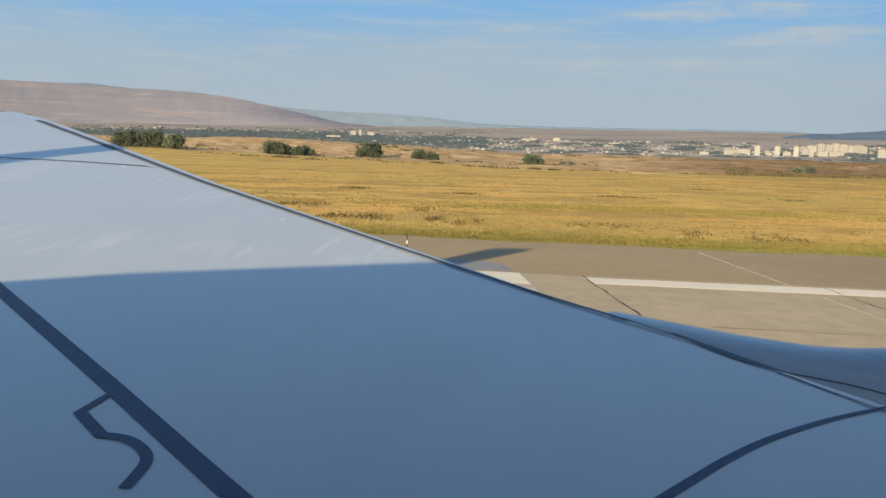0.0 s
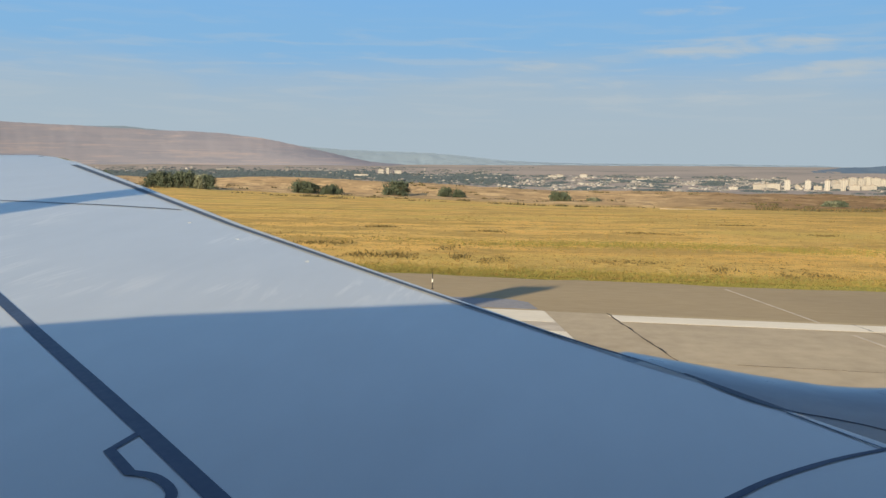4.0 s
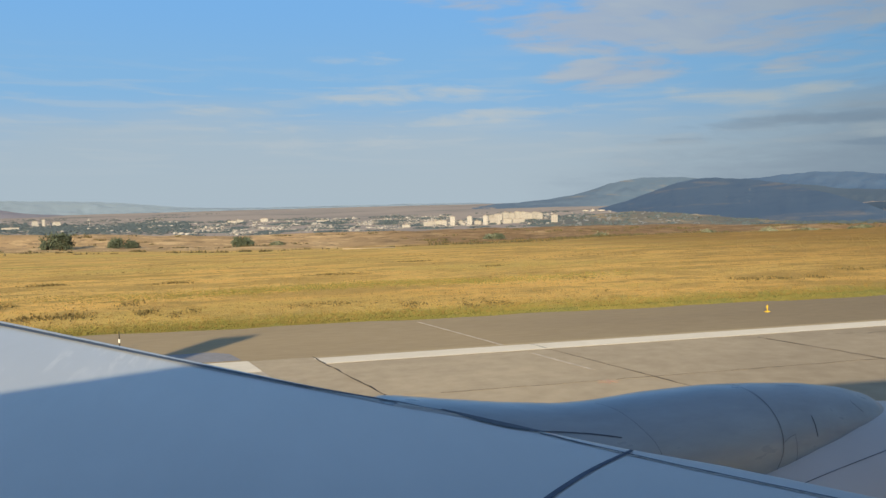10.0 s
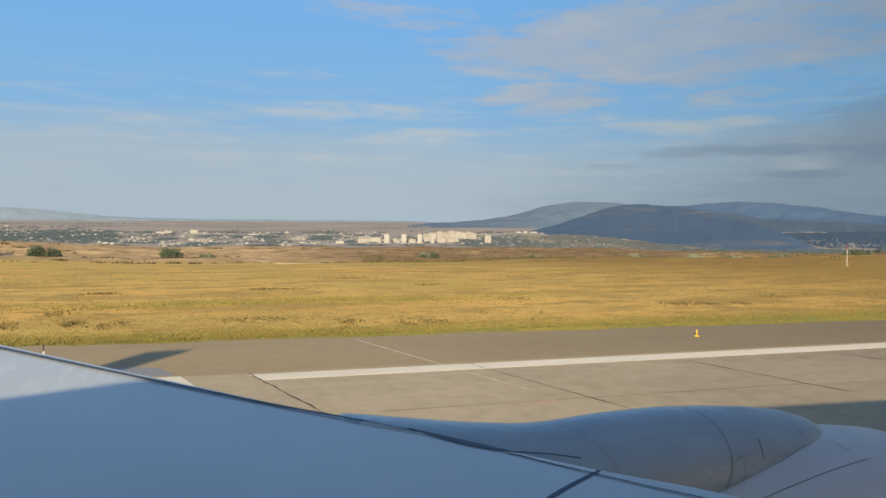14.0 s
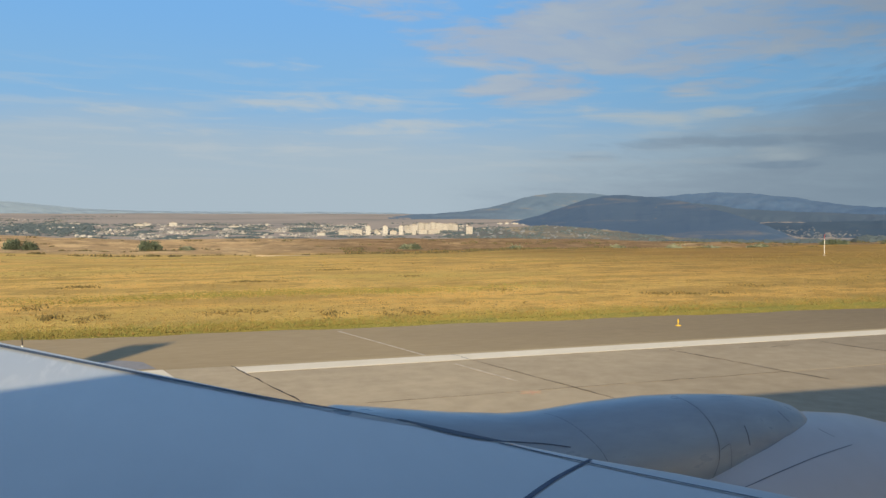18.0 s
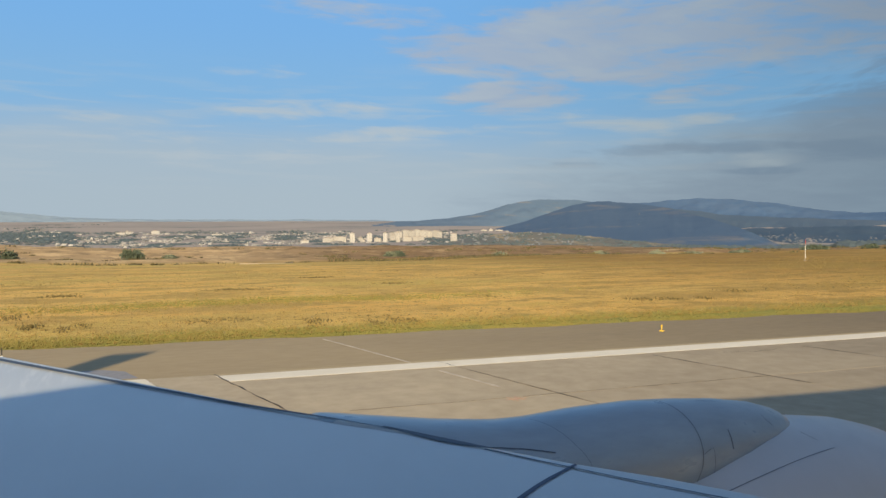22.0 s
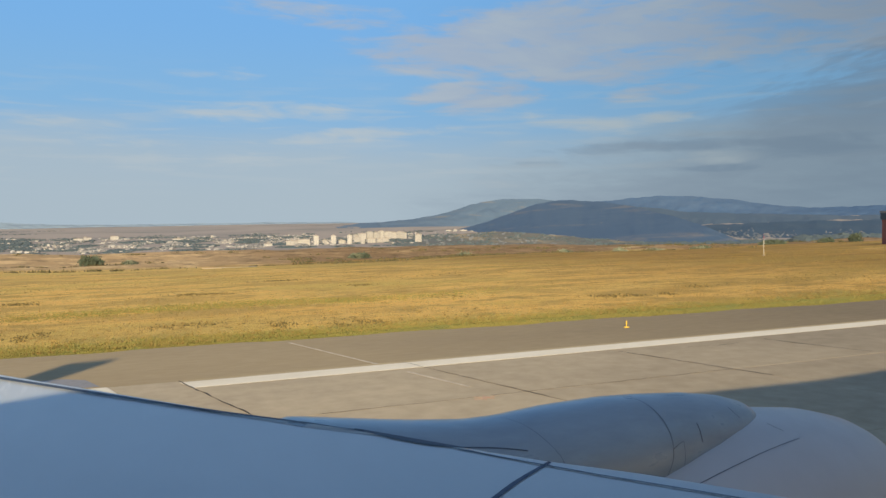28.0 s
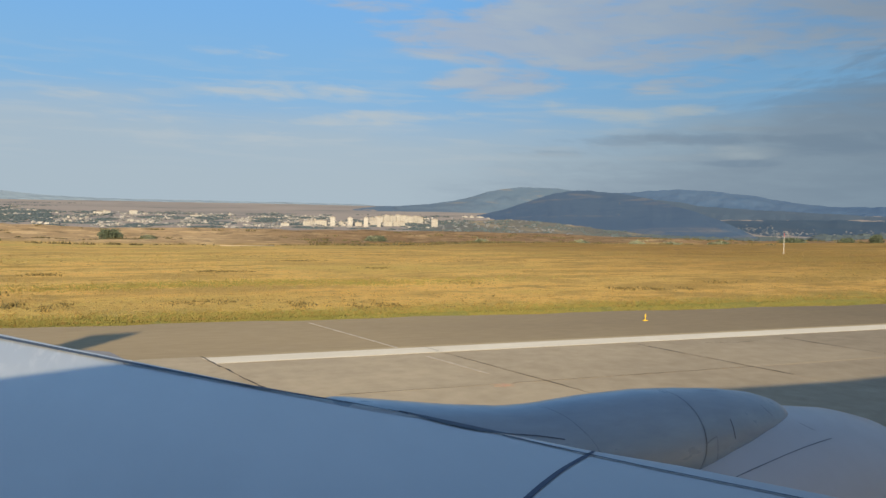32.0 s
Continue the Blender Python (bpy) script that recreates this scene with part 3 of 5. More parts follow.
def build_ground():
    radii = [14, 20, 24, 26, 28, 31, 35, 40, 46, 54, 63, 74, 86, 100, 115, 130, 145, 160, 175, 190, 205, 218, 230, 240, 250, 258, 264, 270, 277, 285, 296, 310, 330, 360, 400, 450, 520, 620, 760, 950, 1200, 1500, 1800, 2100, 2400, 2700, 3000, 3300, 3600, 3900, 4200, 4500, 4900]
    angles = [a * 0.75 for a in range(-95, 96)] + list(range(75, 286, 6))
    verts, faces = [(0, 0, -0.04)], []
    for r in radii:
        for a in angles:
            x, y = r * math.sin(radians(a)), r * math.cos(radians(a))
            verts.append((x, y, height(x, y)))
    n = len(angles)
    for j in range(n):
        faces.append((0, 1 + (j + 1) % n, 1 + j))
    for i in range(len(radii) - 1):
        for j in range(n):
            a, b = 1 + i * n + j, 1 + i * n + (j + 1) % n
            faces.append((a, b, b + n, a + n))
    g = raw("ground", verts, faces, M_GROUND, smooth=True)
    tagged(g, "dry golden grassland falling away to a wide valley, haze put into its far colour", "ground", kind="structure")


build_ground()

SKEW = -0.27  # the slab joints lie a little askew to the edge line


def grass_edge(x):
    return 25.4 - 0.045 * max(-12, min(38, x)) + 0.12 * math.sin(x * 0.9) + 0.07 * math.sin(x * 2.3 + 1)


def build_runway():
    top = 0.0
    bm = bmesh.new()
    slab(bm, [(-400, -40), (700, -40), (700, 19.7), (-400, 19.7)], -0.3, -0.025)
    rw = part("runway", bm, M_JOINT)
    tagged(rw, "old concrete runway with dark open joints between slabs", "runway", kind="structure")
    ys = [-40, -20, -8, 4.4, 9.7, 15.0, 19.72]
    # slabs in the stretch beside the aircraft are pieces of their own
    cols = [2.15 - 5.4 * k for k in range(6, 0, -1)] + [2.15, 7.75, 13.35, 18.3] + [18.3 + 5.4 * k for k in range(1, 9)]
    for r in range(3, 6):
        y0, y1 = ys[r], ys[r + 1]
        for x, xe in zip(cols, cols[1:]):
            g = 0.006
            bm = bmesh.new()
            c = [(x + SKEW * (y0 - 15) + g, y0 + g), (xe + SKEW * (y0 - 15) - g, y0 + g), (xe + SKEW * (y1 - 15) - g, y1 - g), (x + SKEW * (y1 - 15) + g, y1 - g)]
            slab(bm, c, -0.2, top + 0.0008 * random.random())
            part("slab", bm, M_CONCRETE, rw)
    bm = bmesh.new()
    xl = cols[0]
    for a, b, y0, y1 in ((-400, None, 4.4, 19.72), (None, 700, 4.4, 19.72)):
        xa0 = a if a else cols[-1] + SKEW * (y0 - 15)
        xa1 = a if a else cols[-1] + SKEW * (y1 - 15)
        xb0 = b if b else xl + SKEW * (y0 - 15)
        xb1 = b if b else xl + SKEW * (y1 - 15)
        slab(bm, [(xa0, y0), (xb0, y0), (xb1, y1), (xa1, y1)], -0.2, top)
    slab(bm, [(-400, -40), (700, -40), (700, 4.38), (-400, 4.38)], -0.2, top)
    part("concrete_surface", bm, M_CONCRETE_FAR, rw)
    # asphalt shoulder
    bm = bmesh.new()
    xs = [-400, -200, -100, -60] + [x * 1.0 for x in range(-40, 80)] + [100, 150, 250, 400, 700]
    near = [bm.verts.new((x, 19.73, 0.0)) for x in xs]
    far = [bm.verts.new((x, grass_edge(x), -0.01)) for x in xs]
    low = [bm.verts.new((x, grass_edge(x) + 0.08, -0.2)) for x in xs]
    for i in range(len(xs) - 1):
        bm.faces.new((near[i], near[i + 1], far[i + 1], far[i]))
        bm.faces.new((far[i], far[i + 1], low[i + 1], low[i]))
    sh = part("runway_shoulder", bm, M_ASPHALT)
    tagged(sh, "grey-brown asphalt shoulder along the grass verge", "pavement", kind="structure")

    def painted(name, corners, mat, label, z=0.0075):
        bm = bmesh.new()
        slab(bm, corners, z - 0.004, z)
        return part(name, bm, mat, rw, label)

    sk = lambda x, y: x + SKEW * (y - 19.9)
    painted("edge_line", [(0.9, 19.50), (0.9 + 0.24, 18.74), (700, 18.36), (700, 19.12)], M_WHITE, "white runway side stripe")
    for y0, y1, mat, lab in ((18.32, 19.7, M_WHITE, "white threshold stripe"), (17.3, 18.30, M_WORN, "worn threshold stripe"), (15.86, 17.28, M_WHITE, "white threshold stripe"), (14.4, 15.7, M_WHITE, "white threshold stripe"), (12.9, 14.3, M_WORN, "worn threshold stripe")):
        painted("threshold_stripe", [(-32, y0), (sk(-0.75, y0), y0), (sk(-0.75, y1), y1), (-32, y1)], mat, lab, 0.010)
    painted("old_marking", [(-32, 19.9), (-0.85, 19.9), (-1.2, 20.9), (-1.75, 21.3), (-32, 21.3)], M_GREYPAINT, "faded blue-grey painted patch", 0.006)
    painted("line_border", [(1.0, 19.72), (1.05, 19.50), (700, 19.12), (700, 19.50)], M_BORDER, "pale sandy strip beside the white line", 0.0055)
    # thin white cross mark
    for ya, yb in ((24.5, 19.6), (18.3, 16.0)):
        a, b = 4.45 + 0.283 * (24.4 - ya), 4.45 + 0.283 * (24.4 - yb)
        painted("cross_mark", [(a - 0.04, ya), (a + 0.04, ya), (b + 0.04, yb), (b - 0.04, yb)], M_WORN, "thin worn white cross line", 0.009)

    # small faded red survey mark
    for a, ln in ((0.2, 0.26), (1.3, 0.20), (2.4, 0.22), (0.75, 0.16)):
        c, q = math.cos(a), math.sin(a)
        painted("survey_mark", [(6.68 + c * u * ln - q * w, 14.86 + q * u * ln + c * w) for u, w in ((-1, -0.02), (1, -0.02), (1, 0.02), (-1, 0.02))], M_REDMARK, "faded red paint mark", 0.0062 + 0.001 * a)

    # cracks and broken joints
    def crack(points, w):
        bm = bmesh.new()
        rnd = random.Random(len(points) + int(points[0][0] * 10))
        prev = None
        for (xa, ya), (xb, yb) in zip(points, points[1:]):
            k = max(4, int(math.hypot(xb - xa, yb - ya) / 0.22))
            L = math.hypot(xb - xa, yb - ya)
            nx, ny = -(yb - ya) / L, (xb - xa) / L
            for i in range(k + 1):
                t = i / k
                o = rnd.uniform(-0.022, 0.022)
                ww = w * rnd.uniform(0.35, 1.5)
                x, y = xa + (xb - xa) * t + nx * o, ya + (yb - ya) * t + ny * o
                cur = (bm.verts.new((x - nx * ww, y - ny * ww, 0.0085)), bm.verts.new((x + nx * ww, y + ny * ww, 0.0085)))
                if prev:
                    bm.faces.new((prev[0], prev[1], cur[1], cur[0]))
                prev = cur
        part("crack", bm, M_JOINT, rw, "ragged dark open crack")

    jx = lambda x, y: (x + SKEW * (y - 15), y)
    crack([jx(2.15, 19.7), jx(2.15, 16.5), jx(2.15, 14.2)], 0.021)
    crack([jx(7.75, 19.6), jx(7.75, 17.2)], 0.012)
    crack([jx(7.75, 17.2), jx(7.75, 13.2)], 0.016)
    crack([(3.2, 15.0), (5.0, 15.0), (6.6, 15.0)], 0.009)
    crack([(6.9, 15.0), (9.5, 15.0), (13.4, 15.0)], 0.010)
    crack([jx(13.35, 18.4), jx(13.35, 16.4), jx(13.35, 14.0)], 0.017)
    crack([jx(18.3, 18.2), jx(18.3, 15.2)], 0.017)
    crack([(14.5, 18.1), (15.4, 17.9), (16.3, 18.0)], 0.012)


build_runway()

# ---- airliner ----
AXIS = 6.5
air = thing("airliner", "pale grey twin-engined airliner waiting on the runway", "airplane", pose(0, 0, 0, 0, 0, 1.5))


def wing_z(x, y):
    if y < 9:
        return 2.2 + 0.08 * y
    t = min(y, 18) - 9
    return 2.92 + 0.102 * t - 0.01 * t * t / 18 + 0.03 * max(0, y - 18)


def le_x(y):
    return 1.192 - 0.966 * (y - 4.271) + 0.05 * min(1.0, max(0.0, (3.5 - y) / 0.25))


def te_x(y):
    return -5.5 - 0.44 * max(0, y) if y < 6 else -8.14 - 0.63 * (y - 6)


def nose_drop(d, y):
    """Fall of the skin towards the leading edge, d metres behind it."""
    k = min(1.0, max(0.0, (y - 4.2) / 0.8))
    return (0.02 + 0.03 * k) * max(0, 1 - d / (0.04 + 0.06 * k)) ** 2


def build_wing():
    ys = [-0.6, 0.5, 1.5, 2.2, 2.8, 3.2, 3.5, 3.8, 4.2, 4.45, 4.7, 5.0, 5.3, 6, 7, 8, 9, 10, 11.2, 12.6, 14, 15.5, 17, 19, 21, 22]
    cs = [0.0, 0.01, 0.025, 0.05, 0.075, 0.10, 0.15, 0.30, 0.5]
    fr = [0.12, 0.2, 0.3, 0.45, 0.6, 0.75, 0.9, 1.0]
    bm = bmesh.new()
    rows_up, rows_lo = [], []
    for y in ys:
        c = le_x(y) - te_x(y)
        k = 1.0 if y < 19 else max(0.35, 1 - (y - 19) * 0.2)
        up, lo = [], []
        ds = cs + [0.5 + (c - 0.5) * f for f in fr]
        for d in ds:
            drop = nose_drop(d, y) * k
            aft = 0.0 if d < 0.6 * c else 0.35 * (d / c - 0.6) ** 2 * c * 0.4
            up.append(bm.verts.new((le_x(y) - d, y, wing_z(0, y) - drop - aft)))
            t = 0.45 * k * min(1, math.sqrt(d / c) * 2.2) * (1 - d / c) ** 0.8
            lo.append(bm.verts.new((le_x(y) - d, y, wing_z(0, y) - 0.14 * k - aft - t - 0.01)))
        rows_up.append(up), rows_lo.append(lo)
    for rows_, flip in ((rows_up, 0), (rows_lo, 1)):
        for a, b in zip(rows_, rows_[1:]):
            for i in range(len(a) - 1):
                q = (a[i], a[i + 1], b[i + 1], b[i])
                bm.faces.new(q if not flip else q[::-1])
    for u, l in ((rows_up[-1], rows_lo[-1]), (rows_up[0], rows_lo[0])):
        for i in range(len(u) - 1):
            bm.faces.new((u[i], u[i + 1], l[i + 1], l[i]))
    for a, b, c2, d2 in zip(rows_up, rows_up[1:], rows_lo, rows_lo[1:]):
        bm.faces.new((a[0], b[0], d2[0], c2[0]))
        bm.faces.new((a[-1], b[-1], d2[-1], c2[-1]))
    return part("wing", bm, M_SKIN, air, "pale grey painted swept wing", smooth=True)


wing = build_wing()


def ribbon(name, pts, w, mat, lift=0.004, label="", level=False):
    """A strip laid on the wing's skin along points (x, y) or (x, y, width)."""
    bm = bmesh.new()
    prev = None
    for i, p in enumerate(pts):
        a, b = pts[max(0, i - 1)], pts[min(len(pts) - 1, i + 1)]
        dx, dy = b[0] - a[0], b[1] - a[1]
        l = math.hypot(dx, dy)
        nx, ny = -dy / l, dx / l
        ww = (p[2] if len(p) > 2 else w) / 2
        cur = []
        for s in (-1, 1):
            x, y = p[0] + s * nx * ww, p[1] + s * ny * ww
            d = max(0.0, le_x(y) - x)
            cur.append(bm.verts.new((x, y, wing_z(x, y) - (0 if level else nose_drop(d, y)) + lift)))
        if prev:
            bm.faces.new((prev[0], prev[1], cur[1], cur[0]))
        prev = cur
    return part(name, bm, mat, wing, label)


def bend(points, k=6):
    """Smooth curve through points (Catmull-Rom)."""
    out = []
    P = [points[0], *points, points[-1]]
    for i in range(1, len(P) - 2):
        for j in range(k):
            t = j / k
            out.append(tuple(0.5 * (2 * b + (c - a) * t + (2 * a - 5 * b + 4 * c - d) * t * t + (3 * b - a - 3 * c + d) * t ** 3) for a, b, c, d in zip(P[i - 1], P[i], P[i + 1], P[i + 2])))
    return out + [tuple(points[-1])]


# painted walkway boundary, its branch, and the line to the leading edge
ribbon("walkway_line", [(-7.4, 8.36), (-5.4, 6.63), (-3.18, 4.70), (-2.02, 3.70), (-1.39, 3.155), (-0.75, 2.59), (0.1, 1.85)], 0.085, M_LINE, label="thick navy painted walkway line")
ribbon("walkway_branch", [(-1.39, 3.15), (-1.425, 2.915)], 0.04, M_LINE, 0.0045)
ribbon("walkway_branch", [(-1.43, 2.935), (-1.215, 2.745)], 0.05, M_LINE, 0.005)
ribbon("walkway_branch", bend([(-1.23, 2.75), (-1.11, 2.735), (-1.0, 2.66), (-0.945, 2.57), (-0.93, 2.40)]), 0.045, M_LINE, 0.0055)
ribbon("panel_line", bend([(1.92, 3.47, 0.020), (1.63, 3.305, 0.026), (1.35, 3.10, 0.031), (1.17, 2.93, 0.035), (1.05, 2.80, 0.037), (0.75, 2.45, 0.040), (0.5, 2.1, 0.042)]), 0.045, M_LINE, label="dark painted line running aft from the leading edge")
# bare metal slat nose, its trailing edge and the rubber seal
ribbon("slat", [(le_x(y) - 0.062, y, 0.11 if y > 4.3 else 0.02) for y in (4.15, 4.5, 5, 6, 7, 8, 9, 10, 12, 14, 16, 18, 20)], 0.07, M_SLAT, 0.003, "bare metal slat along the leading edge")
ribbon("krueger_flap", [(le_x(y) - o, y, w) for y, o, w in ((3.80, 0.035, 0.03), (3.6, 0.055, 0.085), (3.5, 0.065, 0.10), (3.25, 0.095, 0.155), (2.8, 0.095, 0.155), (2.4, 0.095, 0.155), (2.0, 0.095, 0.155))], 0.05, M_NOSE, 0.003, "inboard leading edge, sky sheen put into its pale colour")
ribbon("slat_gap", [(le_x(y) - o, y, w) for y, o, w in ((4.25, 0.020, 0.022), (4.3, 0.030, 0.022), (4.45, 0.062, 0.024), (4.6, 0.092, 0.026), (4.7, 0.112, 0.028), (4.85, 0.133, 0.030), (5, 0.148, 0.032), (5.5, 0.17, 0.037), (6, 0.185, 0.042), (7, 0.205, 0.052), (8, 0.228, 0.062), (9, 0.25, 0.072), (10, 0.272, 0.082), (12, 0.31, 0.10), (14, 0.35, 0.12), (16, 0.38, 0.13), (20, 0.40, 0.13))], 0.05, M_SEAL, 0.009, label="dark gap behind the slat")
ribbon("inner_slat_gap", [(le_x(y) - o, y) for y, o in ((3.80, 0.085), (3.6, 0.105), (3.45, 0.125), (3.25, 0.18), (3.0, 0.18), (2.6, 0.18), (2.2, 0.18), (1.8, 0.18))], 0.013, M_GAP)
ribbon("slat_end_seal", bend([(1.15, 4.29, 0.020), (1.24, 4.18, 0.038), (1.35, 4.045, 0.055), (1.445, 3.94, 0.055), (1.53, 3.86, 0.036), (1.60, 3.80, 0.014)]), 0.03, M_SEAL, 0.006, "dark tapered slat-end seal", True)
ribbon("skin_joint", [(le_x(10.0) - 0.02, 10.0), (-4.98, 10.12), (-6.1, 10.38), (-7.3, 10.56), (-9.6, 10.9)], 0.05, M_SEAL, 0.006)
ribbon("skin_joint", [(-3.68, 4.41), (-2.78, 3.75)], 0.008, M_SEAL)
for x, y in ((-1.95, 7.0), (-3.15, 8.1), (-4.25, 9.15), (-5.3, 10.15)):
    bm = bmesh.new()
    box(bm, x - 0.02, x + 0.02, y - 0.025, y + 0.025, wing_z(x, y) - 0.01, wing_z(x, y) + 0.0015, 0.0006)
    part("access_cap", bm, M_SLAT, wing, "small grey access cap")
bm = bmesh.new()
lathe(bm, [(0.05, 0), (0.05, 0.008), (0.035, 0.012), (0.0, 0.012)], 16, Matrix.Translation((-4.32, 5.16, wing_z(0, 5.16))))
part("tie_down_point", bm, M_YELLOW, wing, "yellow escape-rope fitting")


def build_engine():
    """Nacelle and the pylon fairing on top of it, both round bodies along the aircraft's axis."""
    root = pose(0, 0, 0, 0, 0, AXIS)

    def body(table, n, z):
        ax = root @ Matrix.Translation((0, n, z)) @ pose(0, 0, 0, 0, 90, 0)

        def radius(s):
            return lerp_table(s, [p[0] for p in table], [p[1] for p in table])

        def skin(stations, inner=()):
            bm = bmesh.new()
            seg = 64
            rings = [(s, radius(s)) for s in stations] + list(inner)
            grid = [[bm.verts.new((-r * math.cos(2 * math.pi * i / seg), -r * math.sin(2 * math.pi * i / seg), s)) for i in range(seg)] for s, r in rings]
            for p, q in zip(grid, grid[1:]):
                for i in range(seg):
                    bm.faces.new((p[i], p[(i + 1) % seg], q[(i + 1) % seg], q[i]))
            bmesh.ops.transform(bm, matrix=ax, verts=bm.verts)
            return bm

        def seam(name, pts, w, owner, label=""):
            """Thin strip along (station, angle from the top, inboard positive)."""
            bm = bmesh.new()
            prev = None
            for i, (st, a) in enumerate(pts):
                s0, a0 = pts[max(0, i - 1)]
                s1, a1 = pts[min(len(pts) - 1, i + 1)]
                r = radius(st) + 0.003
                ds, da = s1 - s0, (a1 - a0) * r
                l = math.hypot(ds, da) or 1
                cur = []
                for k in (-1, 1):
                    ss, aa = st + k * w / 2 * -da / l, a + k * w / 2 * ds / l / r
                    rr = radius(ss) + 0.003
                    cur.append(bm.verts.new((-rr * math.cos(aa), -rr * math.sin(aa), ss)))
                if prev:
                    bm.faces.new((prev[0], prev[1], cur[1], cur[0]))
                prev = cur
            bmesh.ops.transform(bm, matrix=ax, verts=bm.verts)
            part(name, bm, M_SEAL, owner, label)

        return skin, seam, ax

    # nacelle
    table = [(0.2, 0.50), (1.0, 0.56), (2.0, 0.60), (3.0, 0.64), (3.6, 0.72), (4.0, 0.80), (4.4, 0.88), (4.8, 0.93), (5.1, 0.94), (5.5, 0.92), (6.0, 0.85), (6.4, 0.74), (6.62, 0.64), (6.7, 0.56)]
    skin, seam, ax = body(table, 4.45, 1.15)
    st = [0.2 + 6.5 * (1 - (1 - k / 40) ** 1.35) for k in range(41)]
    nac = part("nacelle", skin(st, [(6.66, 0.52), (6.3, 0.50), (5.2, 0.53)]), M_LIP, air, "pale grey engine nacelle", smooth=True)
    seam("cowl_seam", [(3.95 + 0.136 * k, 0.66 - 0.014 * k) for k in range(11)], 0.0045, nac)
    seam("vent_slot", [(5.18, 0.29), (5.2, 0.35), (5.23, 0.41)], 0.006, nac)
    seam("cowl_seam", [(3.85, 0.57), (3.97, 0.63), (4.02, 0.68)], 0.0045, nac)
    bm = bmesh.new()
    lathe(bm, [(0.53, 5.2), (0.2, 5.2), (0.0, 5.6)], 32, ax)
    part("fan", bm, M_DARK, nac, "dark engine fan")
    # pylon fairing, from the leading edge forward over the nacelle
    table = [(0.5, 0.30), (0.95, 0.50), (1.4, 0.575), (1.75, 0.515), (2.14, 0.45), (2.56, 0.395), (2.82, 0.385), (3.24, 0.40), (3.74, 0.395), (4.1, 0.37), (4.55, 0.325), (4.9, 0.265), (5.15, 0.19), (5.29, 0.11), (5.34, 0.03)]
    skin, seam, ax = body(table, 4.45, 2.0)
    st = [0.5 + 4.84 * (1 - (1 - k / 60) ** 1.25) for k in range(61)]
    fair = part("pylon_fairing", skin(st), M_COWL, air, "smooth blue-grey pylon fairing over the engine", smooth=True)
    seam("cowl_seam", bend([(3.90, -0.45), (3.93, 0.01), (4.0, 0.54), (4.04, 1.04), (4.04, 1.51), (4.01, 1.83), (3.97, 2.2)]), 0.0055, fair)
    seam("cowl_seam", bend([(2.80, 0.1), (2.88, 0.39), (2.97, 0.8), (3.05, 1.16), (3.08, 1.5)]), 0.0025, fair)
    seam("latch_outline", [(4.05, 1.42), (4.10, 1.36), (4.16, 1.32), (4.165, 1.5), (4.17, 1.7), (4.17, 1.86)], 0.0035, fair)
    seam("vent_slot", [(4.36, 1.02), (4.365, 1.2), (4.37, 1.44)], 0.010, fair, "dark drain slot")
    seam("vent_slot", [(4.83, 0.72), (4.86, 0.9), (4.90, 1.06)], 0.005, fair)
    seam("seal_tail", bend([(2.22, 0.69), (2.287, 0.715), (2.43, 0.747), (2.58, 0.796), (2.70, 0.863), (2.82, 0.941)]), 0.009, fair, "thin dark tail of the seal")
    seam("scratch", [(4.30, 0.12), (4.48, 0.2)], 0.004, fair)


build_engine()


